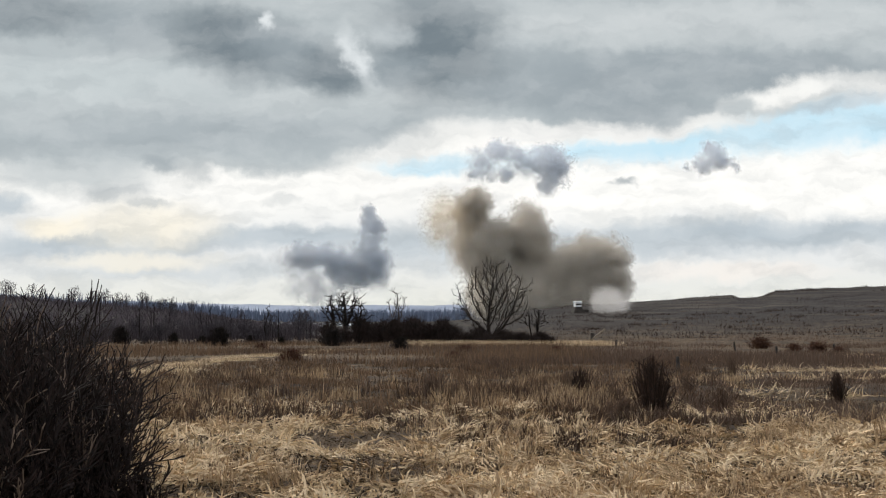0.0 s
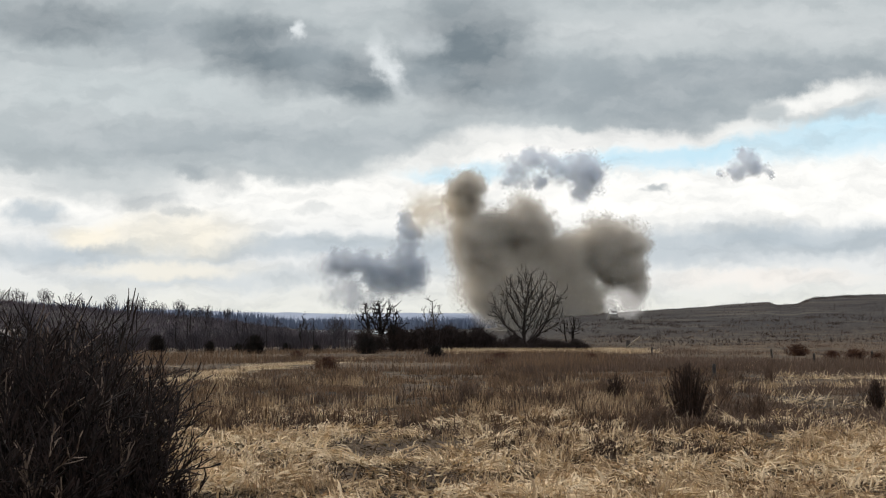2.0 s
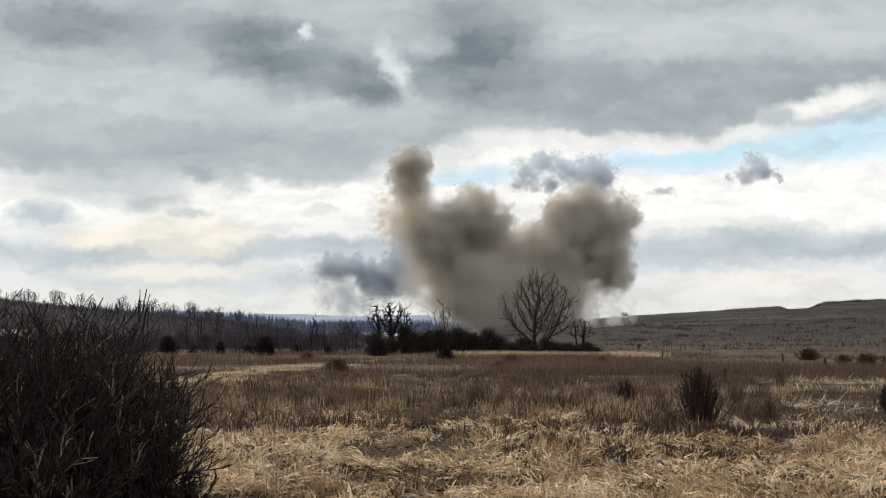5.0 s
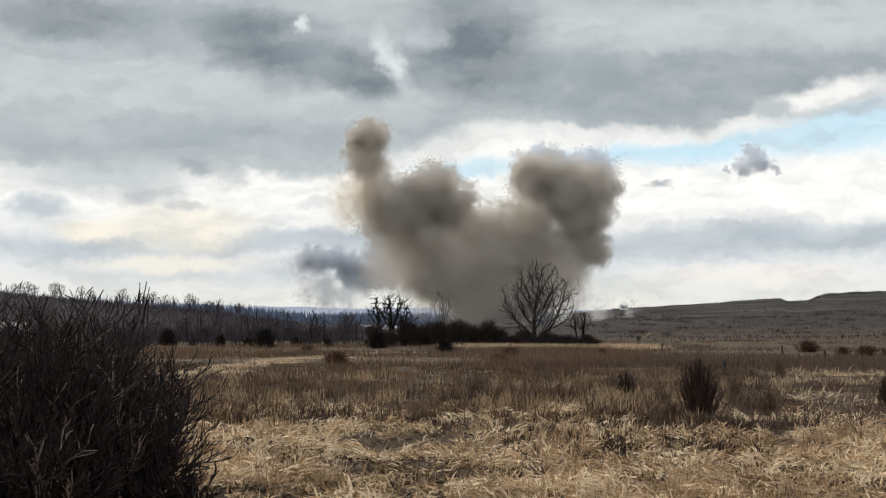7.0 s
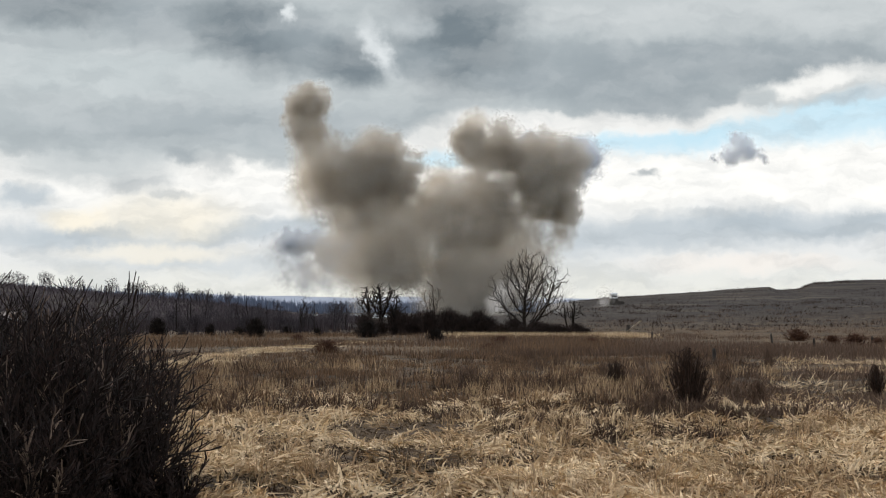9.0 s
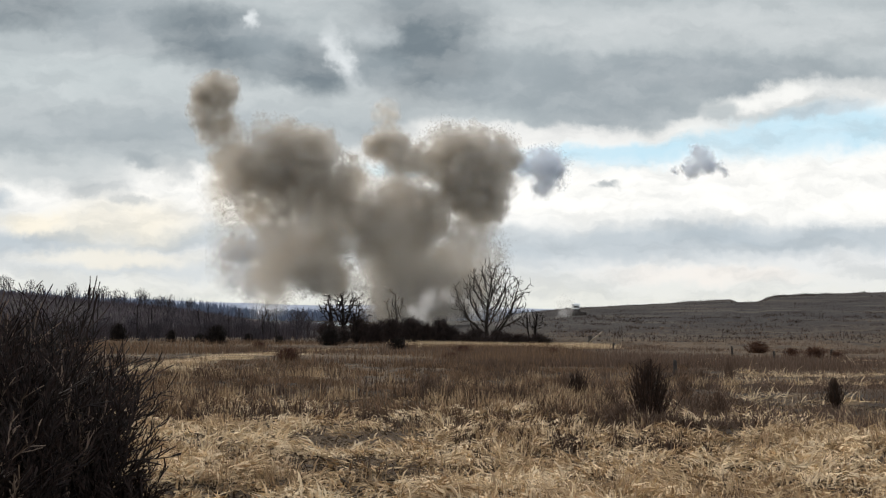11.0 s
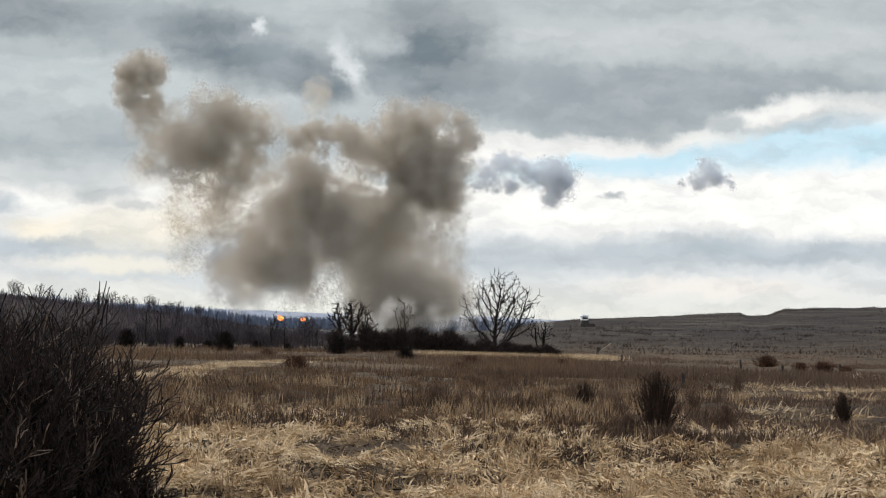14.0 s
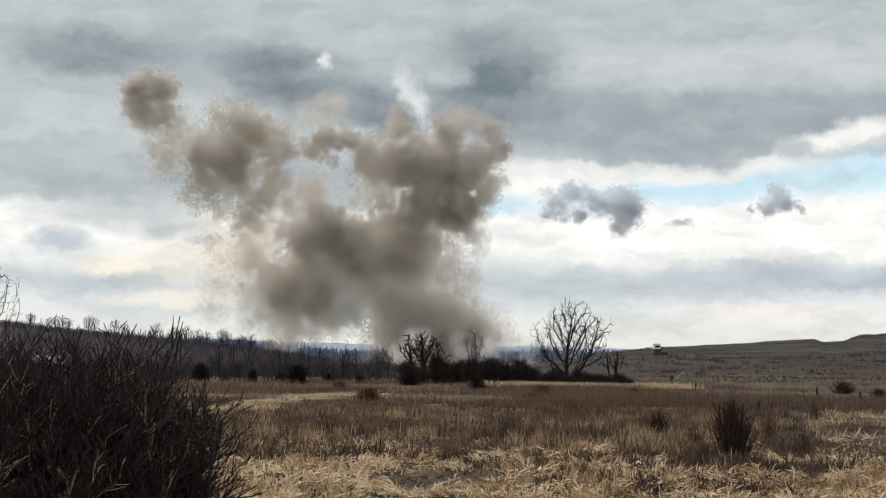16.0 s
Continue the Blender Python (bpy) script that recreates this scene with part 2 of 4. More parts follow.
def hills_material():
    n = Nodes("hazed_far_hills")
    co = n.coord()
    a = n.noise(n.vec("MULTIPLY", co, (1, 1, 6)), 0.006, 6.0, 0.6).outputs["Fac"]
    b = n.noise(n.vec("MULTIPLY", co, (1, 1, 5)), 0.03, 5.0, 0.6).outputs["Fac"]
    # aerial haze is mixed into these base colours: pale blue-grey slopes
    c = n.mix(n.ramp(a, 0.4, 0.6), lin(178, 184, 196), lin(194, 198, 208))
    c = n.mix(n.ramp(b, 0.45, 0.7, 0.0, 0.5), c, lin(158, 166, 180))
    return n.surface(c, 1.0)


M_GROUND, M_SKY, M_WATER, M_HILLS = ground_material(), sky_material(), water_material(), hills_material()
M_STRAW = stalk_material("pale_straw", lin(146, 120, 90), lin(216, 188, 146), lin(243, 219, 180))
M_REED = stalk_material("brown_dry_grass", lin(86, 67, 50), lin(142, 114, 86), lin(114, 90, 68))
M_GOLD = stalk_material("golden_dry_grass", lin(140, 116, 88), lin(202, 174, 136), lin(176, 147, 112))
M_WEED = stalk_material("grey_brown_weeds", lin(80, 64, 53), lin(122, 99, 80), lin(100, 82, 68))
M_LITTER = stalk_material("stalk_litter", lin(40, 33, 27), lin(150, 126, 94), lin(84, 68, 52), 0.8)
M_BRUSH = stalk_material("dark_brown_weeds", lin(56, 44, 36), lin(104, 82, 64), lin(78, 62, 50))
M_DARKWEED = stalk_material("dark_weed_stalks", lin(36, 28, 23), lin(76, 58, 46), lin(52, 41, 34))
M_TWIG = bark_material("dark_twigs", lin(22, 18, 16), lin(46, 38, 33))
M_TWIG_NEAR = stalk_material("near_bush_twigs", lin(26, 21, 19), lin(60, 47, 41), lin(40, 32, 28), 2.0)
# paler copy of the twig colours, standing in for highlights on some twigs
M_TWIG_LIT = stalk_material("lit_bush_twigs", lin(84, 70, 60), lin(138, 118, 100), lin(112, 94, 80), 2.0)
M_BARK = bark_material("grey_bark", lin(30, 26, 23), lin(58, 50, 43))
M_PALEBARK = bark_material("pale_bark", lin(62, 55, 48), lin(100, 90, 79))
# far bark and slope wood: haze painted in as lighter purple-grey tones
M_HAZEBARK = bark_material("hazed_far_bark", lin(50, 46, 48), lin(78, 72, 73))
M_SLOPEWOOD = stalk_material("hazed_slope_wood", lin(68, 60, 62), lin(102, 92, 94), lin(86, 77, 79), 0.03)
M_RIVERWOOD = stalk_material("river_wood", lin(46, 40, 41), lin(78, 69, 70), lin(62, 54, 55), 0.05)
# slate-blue tint puts the distance haze into the trees' own colour
M_FARTREE = stalk_material("hazed_far_trees", lin(92, 100, 116), lin(116, 124, 140), lin(104, 112, 128), 0.01)
M_HEDGE = bark_material("hedge_twigs", lin(34, 27, 25), lin(66, 54, 48))
M_REDTWIG = bark_material("red_brown_twigs", lin(64, 44, 34), lin(104, 74, 54))
M_BROWN_SMOKE = smoke_material("brown_smoke", lin(205, 198, 186), lin(229, 222, 210), 0.8)
M_THIN_SMOKE = smoke_material("thin_brown_smoke", lin(230, 222, 208), lin(244, 237, 225), 0.8, 0.075)
M_DUST = smoke_material("pale_dust", lin(240, 235, 228), lin(250, 246, 240), 0.8, 0.06)
M_SOFT_SMOKE = smoke_material("soft_brown_smoke", lin(228, 220, 206), lin(242, 234, 221), 0.8, 0.036)
# tan colour stands in for sunlight shining through thin smoke
M_SUNLIT_SMOKE = smoke_material("sunlit_tan_smoke", lin(222, 203, 168), lin(236, 220, 190), 0.8, 0.034)
M_GREY_SMOKE = smoke_material("blue_grey_smoke", lin(202, 207, 212), lin(222, 226, 230), 0.8)
M_GREY_VEIL = smoke_material("thin_grey_smoke", lin(226, 226, 226), lin(238, 238, 238), 0.8, 0.05)
M_HIGH_SMOKE = smoke_material("high_grey_smoke", lin(228, 232, 236), lin(238, 241, 244), 0.8)
M_WHITE = plain_material("white_paint", lin(214, 214, 210), lin(236, 236, 232))
M_DARK = plain_material("dark_boards", lin(48, 44, 40), lin(70, 64, 58))
M_BOARD = plain_material("weathered_board", lin(112, 100, 84), lin(150, 136, 116), 3.0)
M_ROOF = plain_material("roof_sheet", lin(92, 84, 80), lin(120, 112, 106))
M_FIRE = glow_material("orange_fire", lin(255, 96, 40), 1.9)


# ---- mesh helpers ----
def mesh_from(name, verts, quads=None, tris=None, smooth=False):
    """A mesh from arrays of corners and of quads and triangles."""
    quads = np.zeros((0, 4), int) if quads is None else np.asarray(quads, int)
    tris = np.zeros((0, 3), int) if tris is None else np.asarray(tris, int)
    verts = np.asarray(verts, np.float32)
    me = bpy.data.meshes.new(name)
    me.vertices.add(len(verts))
    me.vertices.foreach_set("co", verts.ravel())
    nl = quads.size + tris.size
    me.loops.add(nl)
    me.loops.foreach_set("vertex_index", np.concatenate([quads.ravel(), tris.ravel()]).astype(np.int32))
    me.polygons.add(len(quads) + len(tris))
    starts = np.concatenate([np.arange(len(quads)) * 4, quads.size + np.arange(len(tris)) * 3]).astype(np.int32)
    me.polygons.foreach_set("loop_start", starts)
    me.polygons.foreach_set("use_smooth", np.full(len(starts), smooth))
    me.update(calc_edges=True)
    return me


def put(name, me, material, parent=None, label=""):
    ob = new(name, me)
    if not me.materials:
        me.materials.append(material)
    if parent is not None:
        ob.parent = parent
    if label:
        ob["label"] = label
    return ob


def part(name, bm, material, parent, label=""):
    me = bpy.data.meshes.new(name)
    bm.to_mesh(me)
    bm.free()
    return put(name, me, material, parent, label)


def tubes(segments, sides=4):
    """Tapered tubes, one for each (start, end, start radius, end radius)."""
    seg = np.array([(*a, *b, r, q) for a, b, r, q in segments], float)
    a, b, r, q = seg[:, 0:3], seg[:, 3:6], seg[:, 6], seg[:, 7]
    d = b - a
    d /= np.maximum(np.linalg.norm(d, axis=1, keepdims=True), 1e-6)
    ref = np.where(np.abs(d[:, 2:3]) < 0.9, [[0, 0, 1.0]], [[1.0, 0, 0]])
    s = np.cross(d, ref)
    s /= np.linalg.norm(s, axis=1, keepdims=True)
    t = np.cross(d, s)
    ang = np.arange(sides) * 2 * np.pi / sides
    ring = s[:, None] * np.cos(ang)[None, :, None] + t[:, None] * np.sin(ang)[None, :, None]
    v = np.concatenate([a[:, None] + ring * r[:, None, None], b[:, None] + ring * q[:, None, None]], axis=1)
    i = np.arange(sides)
    face = np.stack([i, (i + 1) % sides, sides + (i + 1) % sides, sides + i], axis=1)
    quads = (np.arange(len(seg)) * 2 * sides)[:, None, None] + face[None]
    return v.reshape(-1, 3), quads.reshape(-1, 4)


# ---- the ground ----
def rough(x, y):
    """Small unevenness of the field."""
    return (0.045 * np.sin(x * 1.3 + 0.7 * np.sin(y * 0.9)) * np.sin(y * 1.1 + 0.4) + 0.045 * np.sin(x * 3.1 + y * 1.7) * np.sin(y * 2.3 - x)
            + 0.09 * np.sin(x * 0.37 + 1.0) * np.sin(y * 0.29 + 0.6 * np.sin(x * 0.2)))


def step(a, b, x):
    t = np.clip((x - a) / (b - a), 0, 1)
    return t * t * (3 - 2 * t)


def ground(x, y):
    """The height of the land: a field that falls away, a bare hill to the right, a wooded one to the left, a river plain between."""
    x, y = np.asarray(x, float), np.asarray(y, float)
    r = np.hypot(x, y)
    az = np.arctan2(x, y)
    u = np.tan(np.clip(az, -0.62, 0.62)) * 25
    front = step(1.9, 1.2, np.abs(az))
    z = -0.0129 * np.clip(r - 20, 0, 140)
    z = z - 2.9 * step(170, 330, r) * step(1.6, -0.6, u)
    # bare hill
    crest = np.interp(u, [0.4, 1.2, 2.0, 2.4, 3.4, 5.15, 5.25, 5.58, 5.9, 7.8, 14], [-0.3, -0.02, 0.05, 0.08, 0.14, 0.27, 0.21, 0.21, 0.325, 0.4, 0.5])
    crest = crest + 0.006 * np.sin(u * 9) * np.sin(u * 3.1 + 1)
    top = EYE + crest * 430 / 25
    rise = step(165, 430, r) ** 1.1
    ledge = 0.6 * step(0.0, 0.06, np.sin(r * 0.055 + 0.5 * np.sin(u * 1.7)) * 0.5) * step(200, 260, r) * step(460, 400, r)
    z = z + np.where(u > 0.4, step(0.4, 1.5, u) * ((top + 1.8) * rise + ledge - 5 * step(440, 900, r)), 0)
    # wooded hill
    wood = np.interp(u, [-16, -9, -7.8, -6, -4.8, -3.4, -2.4], [0.6, 0.36, 0.22, 0.08, -0.02, -0.2, -0.5])
    z = z + step(-2.4, -4.4, u) * step(420, 640, r) * (EYE + wood * 620 / 25 + 5.0)
    z = z + rough(x, y) * step(1.5, 6, r) * step(90, 30, r)
    return z * front + (1 - front) * rough(x, y) * 0.5


def build_ground():
    ang = np.unique(np.concatenate([np.linspace(-0.52, 0.52, 220), np.linspace(-np.pi, -0.52, 60), np.linspace(0.52, np.pi, 60)]))[:-1]
    rad = np.concatenate([[0.4], np.geomspace(1.0, 60, 130), np.geomspace(62, 760, 120), np.geomspace(800, 4700, 24)])
    aa, rr = np.meshgrid(ang, rad)
    x, y = rr * np.sin(aa), rr * np.cos(aa)
    v = np.stack([x, y, ground(x, y)], axis=-1).reshape(-1, 3)
    na, nr = len(ang), len(rad)
    i, j = np.meshgrid(np.arange(na), np.arange(nr - 1))
    q = np.stack([j * na + i, (j + 1) * na + i, (j + 1) * na + (i + 1) % na, j * na + (i + 1) % na], axis=-1).reshape(-1, 4)
    ob = put("ground", mesh_from("ground", v, q, [[k, (k + 1) % na, 0] for k in range(1, na - 1)], True), M_GROUND)
    tagged(ob, "rough dry grass field falling away to low hills", "ground", kind="structure")


build_ground()


def land(x, y):
    return float(ground(x, y))


def at(u, d):
    """A place on the land at bearing u and distance d ahead."""
    x = u * d / 25
    return Vector((x, d, land(x, d)))


def build_river():
    def reach(u0, u1, d0, d1, wob):
        v, q = [], []
        for k in range(31):
            u = u0 + (u1 - u0) * k / 30
            near, far = d0 + wob * math.sin(k * 0.5), d1 + wob * math.sin(k * 0.33)
            v += [(u * near / 25, near, -4.45), (u * far / 25, far, -4.45)]
            if k:
                q.append((2 * k - 2, 2 * k, 2 * k + 1, 2 * k - 1))
        tagged(put("water", mesh_from("water", v, q), M_WATER), "pale river lying in the plain behind the trees", "river", kind="structure")

    reach(-6.5, -1.2, 600, 760, 25)
    reach(-9.5, -5.0, 345, 385, 10)


build_river()


def build_hills():
    """The far range, a long low ridge with its back falling away."""
    v, q = [], []
    n = 161
    for k in range(n):
        u = -16 + k * 0.2
        e = 0.10 - 0.012 * u + 0.02 * math.sin(u * 0.9 + 1) + 0.008 * math.sin(u * 3.3) + 0.004 * math.sin(u * 9.1)
        e *= 1 if u < 2 else max(0.2, 1 - (u - 2) * 0.2)
        for d, h in ((2700, -8), (3000, EYE + e * 0.55 * 120), (3400, EYE + e * 136), (4100, -10)):
            v.append((u * d / 25, d, h))
        if k:
            for m in range(3):
                a = (k - 1) * 4 + m
                q.append((a, a + 4, a + 5, a + 1))
    tagged(put("backdrop_hills", mesh_from("backdrop_hills", v, q, smooth=True), M_HILLS), "far hills, coloured pale blue-grey for haze", "hills", kind="structure")


build_hills()


def build_sky():
    """A shell of cloud far ahead, drifting slowly."""
    v, q = [], []
    na, ne = 49, 13
    for j, i in product(range(ne), range(na)):
        a, e = radians(-42 + 84 * i / (na - 1)), radians(-2.5 + 25 * j / (ne - 1))
        v.append((4600 * math.sin(a) * math.cos(e), 4600 * math.cos(a) * math.cos(e), 4600 * math.sin(e)))
    for j, i in product(range(ne - 1), range(na - 1)):
        a = j * na + i
        q.append((a, a + na, a + na + 1, a + 1))
    ob = put("backdrop_sky", mesh_from("backdrop_sky", v, q, smooth=True), M_SKY)
    ob.location = (0, 0, EYE)
    return tagged(ob, "grey and white cloudy sky with blue breaks", "sky", kind="structure")


SKY = build_sky()


# ---- grass ----
def blades(name, x, y, h, w, lean, material, label, flat=0.0, seed=1, comb=0, pile=0.0, far=False, mound=0.0):
    """Stalks as bent tapering blades. flat: how many lie along the ground; comb: blades that lean one way together; pile: height to which they heap up."""
    g = np.random.default_rng(seed)
    n = len(x)
    h = h * g.uniform(0.55, 1.25, n)
    yaw = g.uniform(0, 2 * np.pi, n)
    if comb:
        yaw = np.repeat(g.uniform(0, 2 * np.pi, n // comb + 1), comb)[:n] + g.normal(0, 0.45, n)
        h = h * np.repeat(g.uniform(0.45, 1.45, n // comb + 1), comb)[:n]
    face = g.uniform(0, 2 * np.pi, n)
    bend = np.clip(np.abs(g.normal(lean, 0.25, n)), 0, 1.4)
    lying = g.uniform(0, 1, n) < flat
    bend = np.where(lying, g.uniform(1.15, 1.6, n), bend)
    base = np.stack([x, y, ground(x, y) - 0.02 + pile * g.uniform(0, 1, n) ** 2], axis=1)
    if mound and comb:
        # each wisp heaps up in its middle
        own = np.arange(n) // comb
        many = np.bincount(own)
        off = np.hypot(x - (np.bincount(own, x) / many)[own], y - (np.bincount(own, y) / many)[own])
        base[:, 2] += mound * np.repeat(g.uniform(0.2, 1.3, len(many)), many) * np.exp(-(off / 0.16) ** 2)
    way = np.stack([np.cos(yaw), np.sin(yaw), np.zeros(n)], axis=1)
    side = np.stack([np.cos(face), np.sin(face), np.where(lying, 0.7, 0.0)], axis=1) * (w * g.uniform(0.6, 1.3, n))[:, None]
    up = np.array([0, 0, 1.0])
    p1 = base + (way * np.sin(bend * 0.5)[:, None] + up * np.cos(bend * 0.5)[:, None]) * (h * np.where(lying, 0.12, 0.5))[:, None]
    p2 = p1 + (way * np.sin(bend)[:, None] + up * np.cos(bend)[:, None]) * (h * np.where(lying, 0.88, 0.5))[:, None]
    v = np.stack([base - side * 0.5, base + side * 0.5, p1 - side * 0.45, p1 + side * 0.45, p2], axis=1).reshape(-1, 3)
    if far:
        v = np.stack([base - side * 0.5, base + side * 0.5, p2], axis=1).reshape(-1, 3)
        return tagged(put(name, mesh_from(name, v, None, np.arange(3 * n).reshape(-1, 3)), material), label, "grass", kind="stuff")
    o = np.arange(n)[:, None] * 5
    return tagged(put(name, mesh_from(name, v, o + np.array([[0, 1, 3, 2]]), o + np.array([[2, 3, 4]])), material), label, "grass", kind="stuff")


def scatter(n, d0, d1, u0, u1, g, clump=0, spread=0.2, even=1.0, keep=None):
    """Places between two distances and two bearings; in clumps where clump is given, and only where keep (of x and y) allows."""
    m = max(1, n // max(1, clump))
    d = d0 + (d1 - d0) * g.uniform(0, 1, m) ** even
    x = g.uniform(u0, u1, m) * d / 25
    if keep is not None:
        ok = g.uniform(0, 1, m) < keep(x, d)
        x, d = x[ok], d[ok]
    if clump:
        x, d = np.repeat(x, clump), np.repeat(d, clump)
        return x + g.normal(0, spread, len(x)), d + g.normal(0, spread, len(x))
    return x, d


def field(x, y, s=0.35, o=0.0):
    """A slow uneven field, 0 to 1, for patches of growth."""
    return 0.5 + 0.25 * (np.sin(x * s + 1.3 * np.sin(y * s * 0.6 + o)) + np.sin(y * s * 0.8 + o + 1.7 * np.sin(x * s * 0.5)))


def off_track(x, y):
    """0 on the track, 1 beside it."""
    u = x / y * 25
    return np.where((y > 40) & (y < 106), step(0.25, 0.5, np.abs(u + 5.5 - 3.8 * (y - 42) / 62)), 1.0)


def build_grass():
    g = np.random.default_rng(4)
    mat = lambda x, y: (0.16 + 0.84 * np.clip(step(0.34, 0.54, field(x * 0.55, y, 2.4, 1.0)) + 0.7 * step(1.5, 4.5, x / y * 25) * step(21.5, 18, y), 0, 1)) * (0.45 + 0.55 * step(0.2, 0.45, field(x * 0.5, y, 3.1, 2.0))) * (0.25 + 0.75 * step(26, 20, y + 5 * (field(x, y, 0.5, 2.0) - 0.5)))
    # pale flattened straw close by, in wisps with gaps between
    x, y = scatter(145000, 11, 27, -10, 11, g, 44, 0.13, 1.3, mat)
    blades("flattened_straw", x, y, 0.15, 0.022, 0.9, M_STRAW, "pale flattened dry straw in tangled patches", 0.85, 2, 44, 0.05, mound=0.14)
    x, y = scatter(60000, 11, 32, -10, 11, g, 0, 0, 1.4)
    blades("litter", x, y, 0.12, 0.02, 0.9, M_LITTER, "broken stalks and litter on the soil", 0.85, 15, 0, 0.03)
    x, y = scatter(30000, 12, 27, -10, 11, g, 16, 0.05, 1.2, lambda x, y: step(0.4, 0.7, field(x, y, 1.1, 2.0)))
    blades("straw_tufts", x, y, 0.22, 0.011, 0.4, M_GOLD, "short upright golden straw tufts", 0.2, 3, 16)
    x, y = scatter(36000, 12, 30, -10, 11, g, 24, 0.14, 1.2, lambda x, y: step(0.45, 0.6, field(x, y, 0.9, 4.0)))
    blades("low_weeds", x, y, 0.14, 0.012, 0.6, M_WEED, "low grey-brown weeds between the straw", 0.5, 4)
    x, y = scatter(30000, 12, 30, -10, 11, g, 14, 0.07, 1.2, lambda x, y: step(0.5, 0.62, field(x * 0.6, y, 2.3, 0.3)))
    blades("dark_tussocks", x, y, 0.13, 0.013, 0.7, M_DARKWEED, "dark matted tussocks between the straw", 0.6, 14, 14)
    # standing brown grass
    edge = lambda x, y: step(21, 25, y + 4 * (field(x, y, 0.7, 2.5) - 0.5)) * (0.12 + 0.88 * step(0.38, 0.58, field(x, y, 0.75, 0.5))) * off_track(x, y)
    x, y = scatter(100000, 20, 62, -11, 0.6, g, 34, 0.14, 1.4, edge)
    blades("brown_grass", x, y, 0.21, 0.018, 0.5, M_REED, "standing brown dry grass in thick tufts", 0.2, 5, 34)
    x, y = scatter(46000, 21, 62, 0.2, 4.4, g, 20, 0.14, 1.4, edge)
    blades("brown_grass", x, y, 0.2, 0.017, 0.5, M_REED, "thin standing brown grass in tufts", 0.2, 13, 20)
    x, y = scatter(70000, 21, 66, -11, 5, g, 24, 0.16, 1.3, lambda x, y: step(0.42, 0.7, field(x, y, 0.9, 6.0)))
    blades("brown_weeds", x, y, 0.27, 0.018, 0.5, M_BRUSH, "low dark brown weeds among the grass", 0.3, 16, 24)
    x, y = scatter(22000, 18, 24.5, -1.5, 4.5, g, 22, 0.14, 1.0, lambda x, y: step(0.4, 0.62, field(x, y, 0.7, 2.2)))
    blades("brown_weeds", x, y, 0.16, 0.016, 0.6, M_BRUSH, "patch of dark brown weeds in the straw", 0.35, 18, 22)
    x, y = scatter(24000, 23, 44, -5.5, 5.4, g, 22, 0.13, 1.2, lambda x, y: step(0.5, 0.75, field(x, y, 0.8, 3.0)))
    blades("golden_grass", x, y, 0.3, 0.013, 0.35, M_GOLD, "golden dry grass among the brown", 0.25, 6, 22)
    # grey weeds to the right and beyond
    x, y = scatter(80000, 21, 66, 2.6, 12, g, 22, 0.13, 1.4, lambda x, y: 0.2 + 0.8 * step(0.35, 0.65, field(x, y, 0.6, 1.5)))
    blades("grey_weeds", x, y, 0.2, 0.017, 0.5, M_WEED, "low grey-brown dry weeds", 0.3, 7, 22)
    x, y = scatter(100000, 23, 90, 2.5, 12, g, 40, 0.28, 1.2, lambda x, y: step(0.66, 0.8, field(x * 0.3, y, 0.8, 5.0)) * step(3.8, 7, x / y * 25) * (0.25 + 0.75 * step(32, 38, y)))
    blades("straw_streaks", x, y, 0.3, 0.022, 0.9, M_STRAW, "pale straw lying in streaks between weeds", 0.8, 8, 40)
    x, y = scatter(110000, 60, 300, -4, 12, g, 20, 0.6, 2.0, lambda x, y: step(0.25, 0.6, field(x, y, 0.16, 3.0)) * step(320, 150, y))
    blades("far_weeds", x, y, 0.36, 0.04, 0.3, M_WEED, "brown weeds on the far side of the field", 0.1, 9, far=True)
    x, y = scatter(40000, 60, 150, -9, 2.5, g, 20, 0.7, 1.4, lambda x, y: step(0.3, 0.65, field(x, y, 0.2, 1.0)) * off_track(x, y))
    blades("far_grass", x, y, 0.5, 0.035, 0.25, M_REED, "tan dry grass on the far side of the field", 0.0, 10, far=True)
    # pale mown track that curves away
    t = g.uniform(0, 1, 44000)
    d = 42 + 62 * t ** 1.1
    u = -5.5 + 3.8 * (d - 42) / 62 + g.normal(0, 0.26, len(t))
    lie = g.uniform(0, 1, len(t)) < 0.15 + 0.85 * step(0.35, 0.6, field(u * d / 50, d, 0.7, 2.0))
    u, d, t = u[lie] + 0.12 * np.sin(d[lie] * 0.4), d[lie], t[lie]
    blades("straw_track", u * d / 25, d + g.normal(0, 0.6, len(t)), 0.2, 0.035, 0.9, M_STRAW, "pale flattened straw along a track", 0.9, 11, far=True)
    x, y = scatter(16000, 126, 147, -0.7, 2.9, g, 30, 0.9, 1.0, lambda x, y: step(0.45, 0.7, field(x, y, 0.5, 2.0)))
    blades("straw_edge", x, y, 0.5, 0.06, 0.5, M_STRAW, "pale straw patches before the hedge", 0.3, 12, far=True)
    # dark scrub dotted over the bare hill
    x, y = scatter(16000, 190, 425, 1.8, 12, g, 24, 0.8, 1.0, lambda x, y: step(0.4, 0.7, field(x, y, 0.06, 1.0)))
    k = g.uniform(0, 1, 130)
    cx, cy = g.uniform(2.2, 11, 130), 180 + 235 * k
    x = np.concatenate([x, np.repeat(cx * cy / 25, 70) + g.normal(0, 5.0, 9100)])
    y = np.concatenate([y, np.repeat(cy, 70) + g.normal(0, 0.7, 9100)])
    blades("hill_scrub", x, y, 0.5, 0.09, 0.5, M_DARKWEED, "dark low scrub dotted over the hill", 0.1, 17, far=True)


build_grass()


